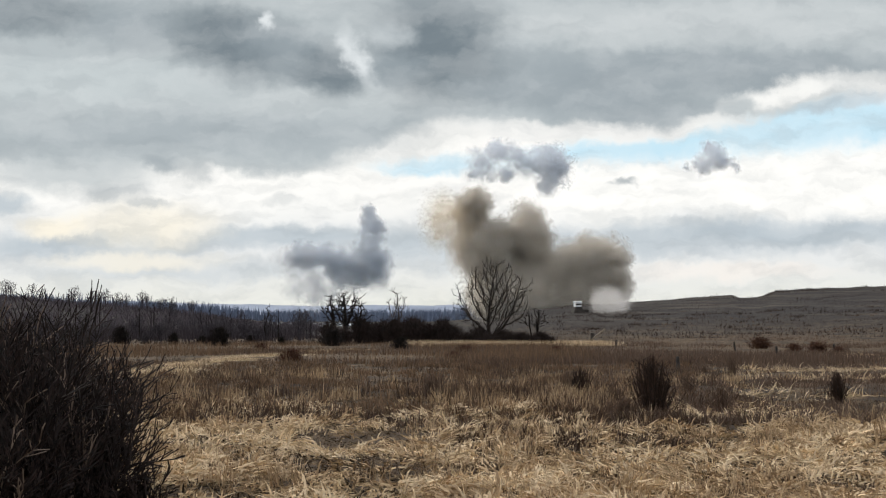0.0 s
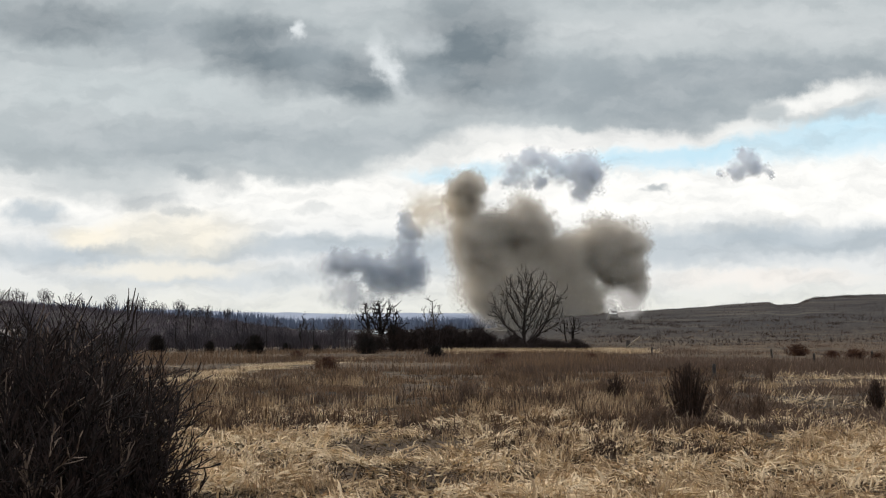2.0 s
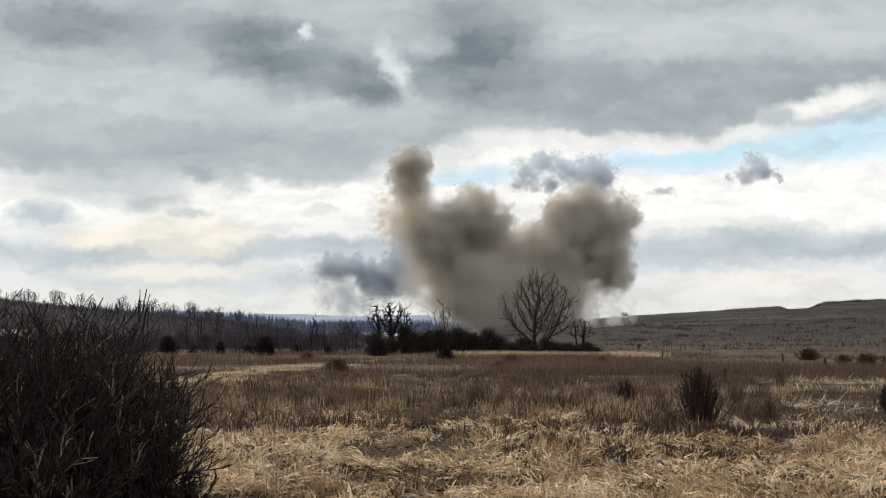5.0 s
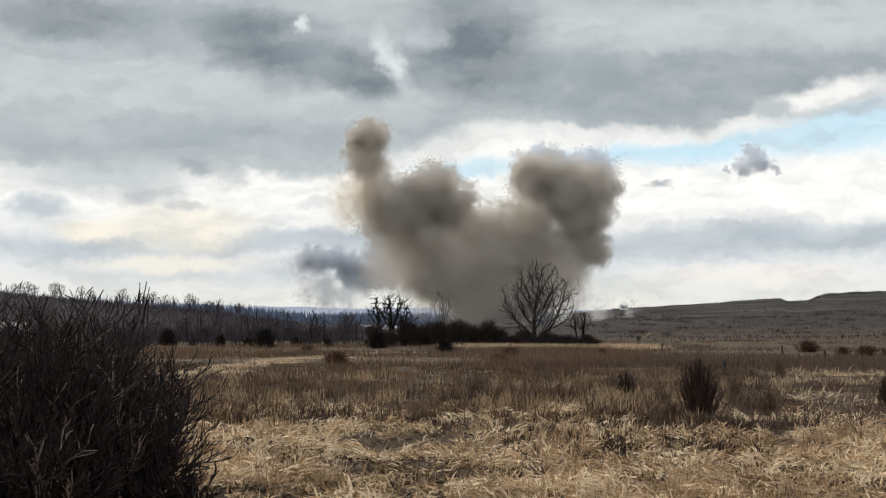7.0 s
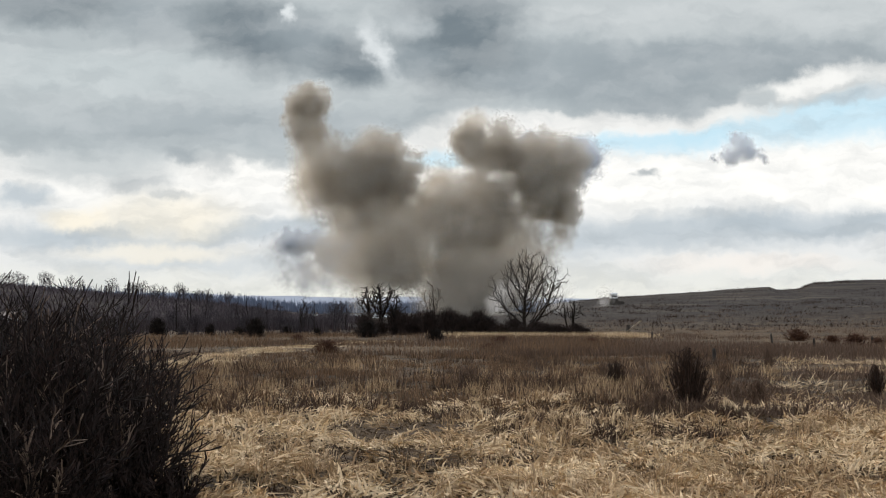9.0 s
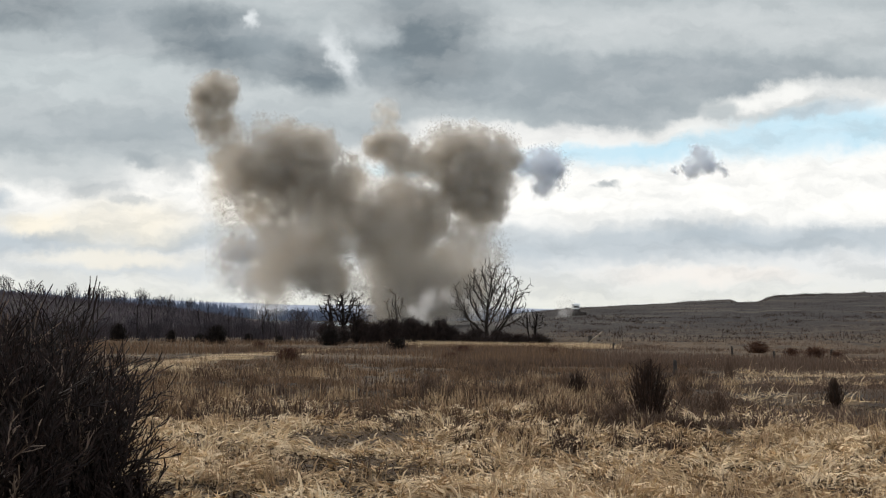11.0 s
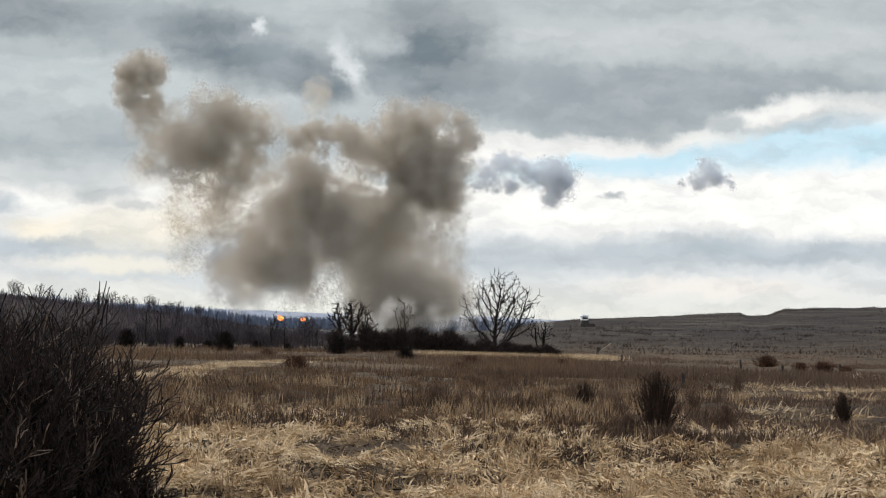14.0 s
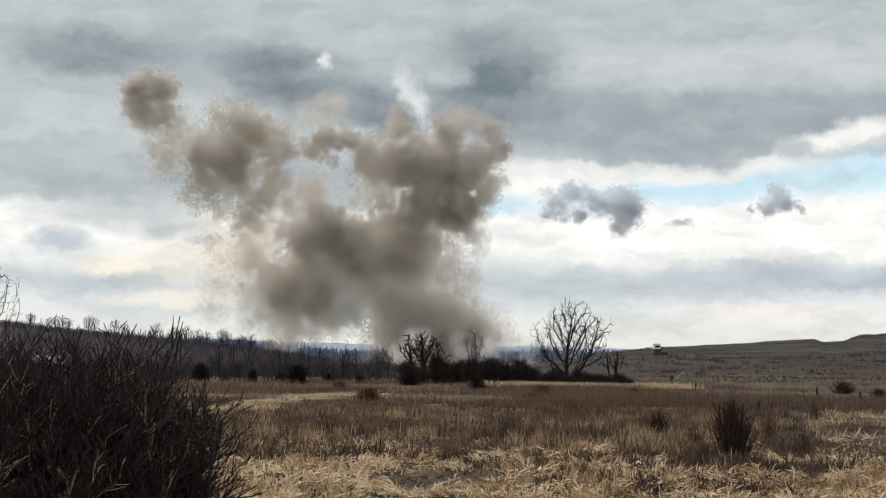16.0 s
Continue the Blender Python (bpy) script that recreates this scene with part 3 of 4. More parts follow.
# ---- woody plants ----
def grow(g, p, d, length, r, depth, opts, out):
    """One branch in a few bent pieces, with its side branches; out gathers (depth, piece, branch)."""
    n = 4 if depth < 2 else (3 if depth < 4 else 2)
    p, d = np.array(p, float), np.array(d, float)
    own = len(out)
    for k in range(n):
        d = d + g.normal(0, opts["crook"], 3) + np.array([0, 0, opts["lift"]])
        d /= np.linalg.norm(d)
        e = p + d * length / n
        r1 = r * (1 - 0.22 * (k + 1) / n * opts["taper"])
        out.append((depth, (tuple(p), tuple(e), r, r1), own))
        p, r = e, r1
        if depth < opts["levels"] and k > 0:
            for _ in range(opts["forks"][min(depth, len(opts["forks"]) - 1)]):
                side = g.normal(0, 1, 3)
                side -= d * side.dot(d)
                side /= max(np.linalg.norm(side), 1e-6)
                spread = g.uniform(*opts["spread"])
                nd = d * math.cos(spread) + side * math.sin(spread)
                grow(g, p, nd, length * g.uniform(*opts["shrink"]), r * g.uniform(0.45, 0.7), depth + 1, opts, out)


def colony_tree(name, seed, stems, crown, points, label, bark, tip=0.02, stride=0.3, lift=0.12, limb_r=0.05, whole=True, twigs=0.45):
    """A leafless tree whose twigs reach for points spread through its crown. stems: lean, bearing and length of each trunk; crown: middle x and z, half width, half depth, half height."""
    g = np.random.default_rng(seed)
    cx, cz, rx, ry, rz = crown
    w = g.normal(0, 1, (points, 3))
    w /= np.linalg.norm(w, axis=1, keepdims=True)
    ph = g.uniform(0, 6.28, 3)
    uneven = 0.9 + 0.13 * np.sin(w[:, 0] * 5 + ph[0]) * np.sin(w[:, 2] * 4 + ph[1]) + 0.08 * np.sin(w[:, 0] * 11 + w[:, 1] * 7 + ph[2])
    goal = np.array([cx, 0, cz]) + w * np.array([rx, ry, rz]) * (uneven * g.uniform(0.02, 1, points) ** 0.42)[:, None]
    goal = goal[goal[:, 2] > 0.25]
    node, up, root = [], [], []
    for lean, turn, length in stems:
        a, b = radians(lean), radians(turn)
        d = np.array([math.sin(a) * math.cos(b), math.sin(a) * math.sin(b), math.cos(a)])
        p = np.array([0.12 * math.cos(b), 0.12 * math.sin(b), -0.2])
        root.append(len(node))
        node.append(p)
        up.append(-1)
        for _ in range(max(2, int(length / stride))):
            d = d + g.normal(0, 0.06, 3) + np.array([0, 0, 0.03])
            d /= np.linalg.norm(d)
            p = p + d * stride
            node.append(p)
            up.append(len(node) - 2)
    alive = np.ones(len(goal), bool)
    for _ in range(90):
        if not alive.any():
            break
        pts = np.array(node)
        near = (np.sum(pts ** 2, axis=1)[None] - 2 * goal[alive] @ pts.T).argmin(1)
        pull = {}
        for k, q in zip(near, goal[alive]):
            v = q - pts[k]
            pull.setdefault(int(k), []).append(v / max(np.linalg.norm(v), 1e-6))
        for k, vs in pull.items():
            d = np.sum(vs, axis=0) + g.normal(0, 0.08, 3) * len(vs) + np.array([0, 0, lift])
            d /= max(np.linalg.norm(d), 1e-6)
            node.append(pts[k] + d * stride)
            up.append(k)
        fresh = np.array(node[len(pts):])
        close = (np.sum(goal ** 2, axis=1)[:, None] + np.sum(fresh ** 2, axis=1)[None] - 2 * goal @ fresh.T).min(1) < (stride * 1.25) ** 2
        alive &= ~close
    n = len(node)
    load = np.zeros(n)
    kids = [[] for _ in range(n)]
    for k in range(n - 1, -1, -1):
        load[k] = max(load[k], tip ** 2.6)
        if up[k] >= 0:
            load[up[k]] += load[k]
            kids[up[k]].append(k)
    rad = load ** (1 / 2.6)
    owner = list(range(n))
    for k in range(n):
        if up[k] >= 0 and k == max(kids[up[k]], key=lambda q: rad[q]):
            owner[k] = owner[up[k]]
    groups = {}
    for k in range(n):
        if up[k] >= 0:
            groups.setdefault(owner[k], []).append((tuple(node[up[k]]), tuple(node[k]), rad[up[k]] if owner[up[k]] == owner[k] else rad[k], rad[k]))
    thing = tagged(new(name), label, "tree")
    fine = []
    for own, segs in groups.items():
        if own in root:
            put("trunk", mesh_from("trunk", *tubes(segs, 7), smooth=True), bark, thing)
        elif whole and rad[own] > limb_r:
            put("limb", mesh_from("limb", *tubes(segs, 5), smooth=True), bark, thing)
        else:
            fine += segs
    # short side twigs along the thinner wood
    for k in range(n):
        if up[k] >= 0 and rad[k] < tip * 3.2 and g.uniform() < twigs:
            d = np.array(node[k]) - np.array(node[up[k]])
            d = d / np.linalg.norm(d) + g.normal(0, 0.55, 3) + np.array([0, 0, 0.2])
            e = np.array(node[k]) + d / np.linalg.norm(d) * stride * g.uniform(0.9, 2.4)
            fine.append((tuple(node[k]), tuple(e), tip * 0.9, tip * 0.6))
    if fine:
        put("crown", mesh_from("crown", *tubes(fine, 3)), bark, thing)["kind"] = "stuff"
    return thing


def place(thing, u, d, turn=0.0, sink=0.05):
    p = at(u, d)
    thing.matrix_basis = pose(p.x, p.y, p.z - sink, 0, 0, turn)
    return thing


def build_trees():
    place(colony_tree("bare_tree", 12, [(3, 175, 2.0), (22, 0, 1.6), (40, 185, 1.0), (50, 5, 0.8)], (0.3, 5.0, 5.0, 3.6, 4.7), 1150,
                      "tall bare tree with forked trunk and wide crown", M_BARK, 0.027, 0.27, 0.3, 0.08, True, 0.6), 0.84, 158)
    place(colony_tree("gnarled_tree", 5, [(6, 90, 1.4), (30, 190, 0.9), (34, 0, 0.9)], (0.1, 3.4, 2.8, 2.0, 2.3), 360,
                      "stout dark gnarled bare tree above the hedge", M_TWIG, 0.052, 0.28, 0.0, 0.14, True, 0.9), -1.74, 150)
    place(colony_tree("slender_tree", 8, [(4, 200, 1.6), (16, 20, 1.3), (18, 160, 1.3)], (0, 4.0, 1.5, 1.2, 2.5), 170,
                      "small pale bare tree behind the hedge", M_PALEBARK, 0.028, 0.26, 0.3, 0.08), -0.8, 168)
    place(colony_tree("tall_bush", 18, [(10, 20, 0.5), (25, 180, 0.5), (30, 60, 0.5)], (0, 2.6, 1.7, 1.4, 1.5), 140,
                      "round bare bush beside the tall tree", M_TWIG, 0.035, 0.22, 0.1, 0.09), 1.64, 162)
    place(colony_tree("edge_tree", 31, [(4, 60, 2.4), (16, 10, 1.8)], (0, 4.9, 2.1, 2.0, 2.9), 340,
                      "tall bare tree at the edge of the field", M_BARK, 0.011, 0.22, 0.1, 0.05), -9.55, 78)


def twig_bush(name, seed, w, h, n, material, label, r=0.012, forks=3, upright=0.6):
    """A leafless bush: many stems from one root, each with side twigs; base at the origin."""
    g = np.random.default_rng(seed)
    segs = []
    for _ in range(n):
        a = g.uniform(0, 2 * np.pi)
        rr = abs(g.normal(0, 0.33)) * w
        p = np.array([math.cos(a) * rr * 0.6, math.sin(a) * rr * 0.6, -0.05])
        dome = max(0.25, 1 - (rr / w) ** 2)
        goal = np.array([math.cos(a) * rr, math.sin(a) * rr, h * dome * g.uniform(0.65, 1.08)])
        goal[:2] += g.normal(0, 0.12 * w, 2)
        mid = p * 0.5 + goal * 0.5 + g.normal(0, 0.05 * w, 3)
        segs += [(p, mid, r, r * 0.75), (mid, goal, r * 0.75, r * 0.35)]
        for _ in range(forks):
            t = g.uniform(0.25, 0.95)
            s = mid * (1 - t) + goal * t if g.uniform() < 0.6 else p * (1 - t) + mid * t
            e = s + np.array([g.normal(0, 0.16 * w), g.normal(0, 0.16 * w), h * g.uniform(0.08, 0.3) * (0.4 + upright)])
            segs.append((s, e, r * 0.55, r * 0.25))
    thing = new(name)
    tagged(thing, label, "bush")
    put("crown", mesh_from("crown", *tubes(segs, 3)), material, thing)["kind"] = "stuff"
    return thing


def build_bushes():
    g = np.random.default_rng(21)
    # the hedge under the trees
    kinds = [twig_bush("hedge_bush", 40 + k, 1.9, 2.0, 230, M_HEDGE, "dense dark bare hedge bush", 0.028, 5, 0.6) for k in range(3)]
    spots = []
    for u, d, s in ((-2.0, 142, 0.95), (-1.75, 146, 0.9), (-1.45, 150, 1.0), (-1.15, 152, 1.05), (-0.85, 150, 1.05), (-0.55, 152, 1.1), (-0.25, 153, 1.1), (0.0, 154, 1.05),
                    (0.2, 154, 0.95), (0.42, 150, 0.8), (0.62, 154, 1.0), (0.8, 150, 0.85), (1.02, 154, 0.95), (1.18, 150, 0.75), (1.38, 153, 0.9), (1.55, 151, 0.7), (1.72, 153, 0.8), (1.88, 152, 0.55), (-1.0, 160, 1.3), (-0.5, 160, 1.3), (-1.3, 160, 1.2)):
        spots.append((u, d, s))
    for k, (u, d, s) in enumerate(spots):
        p = at(u, d)
        b = kinds[k] if k < 3 else copy_thing(kinds[k % 3], Matrix())
        b.matrix_basis = pose(p.x, p.y, p.z - 0.1, 0, 0, g.uniform(0, 360))
        b.scale = (s * 1.25, s * 1.1, s * g.uniform(0.85, 1.4) * (1 if u < 0.3 else 0.72))
        tagged(b, group="hedge under the trees")
    # single bushes in the field
    lone = twig_bush("field_bush", 60, 1.0, 1.0, 170, M_REDTWIG, "low red-brown bare bush in the grass", 0.014, 4, 0.5)
    for k, (u, d, s) in enumerate(((-2.68, 62, 0.95), (0.4, 88, 0.9), (5.6, 112, 1.5), (6.2, 98, 0.9), (6.6, 91, 1.2), (2.0, 92, 0.7), (0.2, 70, 0.6), (4.9, 25, 0.34), (-3.2, 100, 0.9), (7.0, 90, 0.8))):
        p = at(u, d)
        b = lone if k == 0 else copy_thing(lone, Matrix())
        b.matrix_basis = pose(p.x, p.y, p.z - 0.03, 0, 0, k * 71)
        b.scale = (s * 1.2, s * 1.2, s * 0.62)
        tagged(b, group="bushes in the field")
    round_bush = twig_bush("round_bush", 61, 1.0, 1.6, 240, M_TWIG, "round dark bare bush at the field's edge", 0.02, 4, 0.4)
    for k, (u, d, s) in enumerate(((-0.76, 104, 0.95), (-1.95, 128, 1.3), (-3.95, 130, 1.3), (-4.75, 142, 0.8), (-4.25, 150, 0.9), (-3.4, 156, 0.8), (-2.85, 140, 0.6), (-5.7, 150, 1.2), (-6.3, 134, 0.9))):
        p = at(u, d)
        b = round_bush if k == 0 else copy_thing(round_bush, Matrix())
        b.matrix_basis = pose(p.x, p.y, p.z - 0.05, 0, 0, k * 50)
        b.scale = (s * (1.1 + 0.5 * ((k * 7) % 3) / 2), s * 1.2, s * (0.6 + 0.35 * ((k * 5) % 4) / 3))
        tagged(b, group="round bushes")
    # dark upright weed clumps
    def clump(u, d, w, h, n, seed, k):
        gg = np.random.default_rng(seed)
        segs = []
        for _ in range(n):
            a, rr = gg.uniform(0, 6.28), abs(gg.normal(0, 0.3)) * w
            p = np.array([math.cos(a) * rr * 0.45, math.sin(a) * rr * 0.45, -0.03])
            e = np.array([math.cos(a) * rr * 1.5, math.sin(a) * rr * 1.5, h * gg.uniform(0.35, 1.08) * (1 - 0.3 * min(1.0, rr / w))]) + np.append(gg.normal(0, 0.06 * w, 2), 0)
            segs.append((p, e, 0.008, 0.004))
            for _ in range(3):
                t = gg.uniform(0.4, 1)
                s = p * (1 - t) + e * t
                segs.append((s, s + np.array([gg.normal(0, 0.06), gg.normal(0, 0.06), gg.uniform(0.04, 0.14)]), 0.006, 0.004))
        thing = new("weed_clump")
        tagged(thing, "dark upright clump of dry weed stalks", "weeds", "weed clumps")
        put("tuft", mesh_from("tuft", *tubes(segs, 3)), M_DARKWEED if k in (0, 1, 2) else M_WEED, thing)["kind"] = "stuff"
        place(thing, u, d, 0, 0.02)

    for k, (u, d, w, h, n) in enumerate(((3.69, 22.0, 0.5, 0.98, 300), (2.42, 31, 0.3, 0.55, 130), (6.96, 29.5, 0.3, 0.62, 130), (4.9, 24.5, 0.4, 0.42, 120), (3.0, 26, 0.35, 0.4, 90),
                                         (-0.2, 29, 0.4, 0.45, 90), (4.3, 32, 0.3, 0.55, 70), (5.1, 42, 0.3, 0.8, 60), (2.2, 34, 0.35, 0.5, 80), (0.9, 48, 0.5, 0.5, 80), (3.2, 21.5, 0.45, 0.34, 110))):
        clump(u, d, w, h, n, 100 + k, k)


def near_shrub(seed, x, y, w, h, n):
    """Close, tall, dark shrub: crooked stems, with some twigs coloured pale as if lit."""
    g = np.random.default_rng(seed)
    out = []
    opts = dict(levels=2, forks=[2, 2, 0], spread=(0.3, 0.85), shrink=(0.26, 0.5), crook=0.12, lift=0.07, taper=2.2)
    for _ in range(int(n * 0.8)):
        a, rr = g.uniform(0, 6.28), math.sqrt(g.uniform(0, 1)) * w
        p = (math.cos(a) * rr, math.sin(a) * rr, -0.05)
        d = (math.cos(a) * 0.22 * rr / w + g.normal(0, 0.12), math.sin(a) * 0.22 * rr / w + g.normal(0, 0.12), 1)
        grow(g, p, d, h * g.uniform(0.36, 0.66) * (1 - 0.3 * (rr / w) ** 2), 0.0135 * g.uniform(0.7, 1.3), 0, opts, out)
    thing = new("shrub")
    tagged(thing, "tall dark bare shrub with crooked crowded stems", "shrub", "shrubs at the near edge")
    thing.matrix_basis = pose(x, y, land(x, y), 0, 0, seed * 40)
    main = sorted({o for lev, _, o in out if lev == 0})
    # stems that get the painted highlight tone
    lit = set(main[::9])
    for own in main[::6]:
        put("stem", mesh_from("stem", *tubes([s for _, s, o in out if o == own], 5), smooth=True), M_TWIG_LIT if own in lit else M_TWIG_NEAR, thing)
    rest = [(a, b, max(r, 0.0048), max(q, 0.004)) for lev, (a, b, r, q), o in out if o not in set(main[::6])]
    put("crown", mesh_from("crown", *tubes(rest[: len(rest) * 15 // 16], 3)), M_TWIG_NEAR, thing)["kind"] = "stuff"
    put("pale_crown", mesh_from("pale_crown", *tubes(rest[len(rest) * 15 // 16:], 3)), M_TWIG_LIT, thing, "twigs coloured paler as if lit")["kind"] = "stuff"


def build_shrubs():
    for k, (x, y, w, h, n) in enumerate(((-3.0, 9.6, 0.62, 2.0, 190), (-2.62, 9.4, 0.36, 1.5, 130), (-3.7, 10.2, 0.8, 2.1, 170), (-3.2, 10.8, 0.6, 1.95, 150),
                                         (-4.7, 10.4, 0.8, 2.15, 120), (-4.1, 12.5, 0.9, 2.05, 170), (-2.9, 8.6, 0.5, 1.45, 140), (-2.15, 9.3, 0.24, 0.95, 60), (-3.4, 8.9, 0.55, 1.75, 110), (-4.1, 9.3, 0.6, 2.0, 110), (-4.7, 14.6, 0.9, 2.2, 90), (-5.9, 15.4, 1.0, 2.35, 80), (-5.5, 12.5, 0.9, 2.2, 120))):
        near_shrub(k + 3, x, y, w, h, n)


def build_woods():
    """Bare trees and scrub on the left slope and along the river."""
    g = np.random.default_rng(77)
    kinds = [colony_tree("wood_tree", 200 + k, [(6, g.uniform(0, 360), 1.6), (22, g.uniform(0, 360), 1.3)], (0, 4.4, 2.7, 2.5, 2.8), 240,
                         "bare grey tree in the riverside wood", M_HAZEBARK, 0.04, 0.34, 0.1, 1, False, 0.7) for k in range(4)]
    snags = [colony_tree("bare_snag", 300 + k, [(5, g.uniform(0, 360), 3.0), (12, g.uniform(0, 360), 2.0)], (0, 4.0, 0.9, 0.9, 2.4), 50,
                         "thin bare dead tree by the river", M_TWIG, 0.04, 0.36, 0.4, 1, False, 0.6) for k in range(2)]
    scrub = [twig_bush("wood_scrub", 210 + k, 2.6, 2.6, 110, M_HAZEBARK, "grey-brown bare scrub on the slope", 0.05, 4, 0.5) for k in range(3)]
    def drop(kind, k, u, d, s):
        p = at(u, d)
        b = kind if k == 0 else copy_thing(kind, Matrix())
        b.matrix_basis = pose(p.x, p.y, p.z - 0.15, 0, 0, g.uniform(0, 360))
        b.scale = (s, s, s)
    for k in range(64):
        u = g.uniform(-10.5, -2.4)
        drop(kinds[k % 4], k // 4, u, g.uniform(165, 330) if u > -6 else g.uniform(120, 300), g.uniform(0.28, 0.66))
    for k in range(60):
        u = g.uniform(-11, -2.6)
        drop(scrub[k % 3], k // 3, u, g.uniform(150, 330) if u > -6 else g.uniform(60, 260), g.uniform(0.45, 0.9))
    for k in range(8):
        drop(snags[k % 2], k // 2, g.uniform(-6, -2.3), g.uniform(160, 260), g.uniform(0.6, 1.0))
    for k in range(26):
        drop(kinds[k % 4], 1, g.uniform(-10.5, -3.5), g.uniform(560, 640), g.uniform(0.8, 1.3))
    for k, (u, d, sc) in enumerate(((-3.1, 168, 0.72), (-2.92, 172, 0.66), (-3.75, 180, 0.6), (-2.35, 176, 0.5))):
        drop(snags[k % 2], 1, u, d, sc)
    for u, d, sc in ((-6.05, 590, 1.0), (-5.7, 600, 0.7), (-5.0, 600, 0.7), (-6.6, 580, 0.7)):
        drop(kinds[0], 1, u, d, sc)
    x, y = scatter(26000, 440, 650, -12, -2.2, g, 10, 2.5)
    blades("far_wood", x, y, 2.6, 0.26, 0.6, M_SLOPEWOOD, "bare wood covering the far slope, tinted purple-grey for haze", 0, 31, far=True)["category"] = "wood"
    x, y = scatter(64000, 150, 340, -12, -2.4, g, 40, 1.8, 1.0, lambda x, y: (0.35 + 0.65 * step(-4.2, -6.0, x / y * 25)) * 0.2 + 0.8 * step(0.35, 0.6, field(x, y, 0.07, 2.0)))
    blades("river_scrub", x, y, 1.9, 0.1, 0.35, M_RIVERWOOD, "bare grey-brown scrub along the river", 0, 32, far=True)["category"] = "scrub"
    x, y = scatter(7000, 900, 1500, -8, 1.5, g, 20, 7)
    blades("far_tree_belt", x, y, 8, 1.6, 0.25, M_FARTREE, "belt of far trees, tinted slate-blue for haze", 0, 33, far=True)["category"] = "trees"


build_trees()
build_bushes()
build_shrubs()
build_woods()


# ---- small built things ----
def box(bm, cx, cy, cz, sx, sy, sz, turn=None):
    r = bmesh.ops.create_cube(bm, size=1)
    bmesh.ops.scale(bm, vec=(sx, sy, sz), verts=r["verts"])
    if turn is not None:
        bmesh.ops.rotate(bm, cent=(0, 0, 0), matrix=turn, verts=r["verts"])
    bmesh.ops.translate(bm, vec=(cx, cy, cz), verts=r["verts"])
    return r["verts"]


def build_hut():
    """A small dark lookout hut with a white top, on the hill's foot."""
    hut = tagged(new("lookout_hut"), "small dark hut with a white top on the slope", "hut")
    p = at(2.38, 330)
    hut.matrix_basis = pose(p.x, p.y, p.z, 0, 0, 12)
    bm = bmesh.new()
    vs = box(bm, 0, 0, 0.7, 2.6, 2.2, 1.5)
    for v in vs:
        if v.co.z > 1:
            v.co.x *= 0.62
            v.co.y *= 0.7
    part("base", bm, M_DARK, hut)
    bm = bmesh.new()
    box(bm, 0, 0, 1.95, 1.5, 1.5, 1.1)
    cabin = part("cabin", bm, M_WHITE, hut, "white cabin")
    bm = bmesh.new()
    box(bm, 0, -0.76, 1.95, 1.3, 0.06, 0.4)
    part("window", bm, M_DARK, cabin, "dark window opening")
    bm = bmesh.new()
    vs = box(bm, 0, 0, 2.62, 1.9, 1.9, 0.26)
    for v in vs:
        if v.co.z > 2.62:
            v.co.x *= 0.7
            v.co.y *= 0.7
    part("roof", bm, M_WHITE, hut, "white roof")
    bm = bmesh.new()
    box(bm, 1.6, 0, 0.35, 1.6, 1.8, 0.8)
    part("annex", bm, M_DARK, hut)


def build_board():
    board = tagged(new("leaning_board"), "weathered board leaning on a dark post", "board")
    p = at(2.7, 160)
    board.matrix_basis = pose(p.x, p.y, p.z, 0, 0, 0)
    bm = bmesh.new()
    box(bm, 0.25, 0, 0.95, 1.9, 0.5, 0.14, Matrix.Rotation(radians(-38), 3, "Y"))
    part("plank", bm, M_BOARD, board)
    bm = bmesh.new()
    bmesh.ops.create_cone(bm, cap_ends=True, segments=8, radius1=0.26, radius2=0.22, depth=1.2, matrix=Matrix.Translation((-0.35, 0.1, 0.5)))
    part("post", bm, M_DARK, board, "dark wooden post")


def build_house(u, d, w, turn):
    house = tagged(new("house"), "small white house with a low grey roof", "house", "houses on the slope")
    p = at(u, d)
    house.matrix_basis = pose(p.x, p.y, p.z - 0.2, 0, 0, turn)
    bm = bmesh.new()
    box(bm, 0, 0, 1.6, w, 5, 3.2)
    wall = part("wall", bm, M_WHITE, house)
    bm = bmesh.new()
    for v in box(bm, 0, 0, 3.9, w + 0.8, 5.8, 1.4):
        if v.co.z > 3.9:
            v.co.y *= 0.08
    part("roof", bm, M_ROOF, house, "grey sheet roof")
    for k in (-1, 1):
        bm = bmesh.new()
        box(bm, k * w * 0.25, -2.52, 1.8, 1.1, 0.08, 1.3)
        part("window", bm, M_DARK, wall, "dark window")


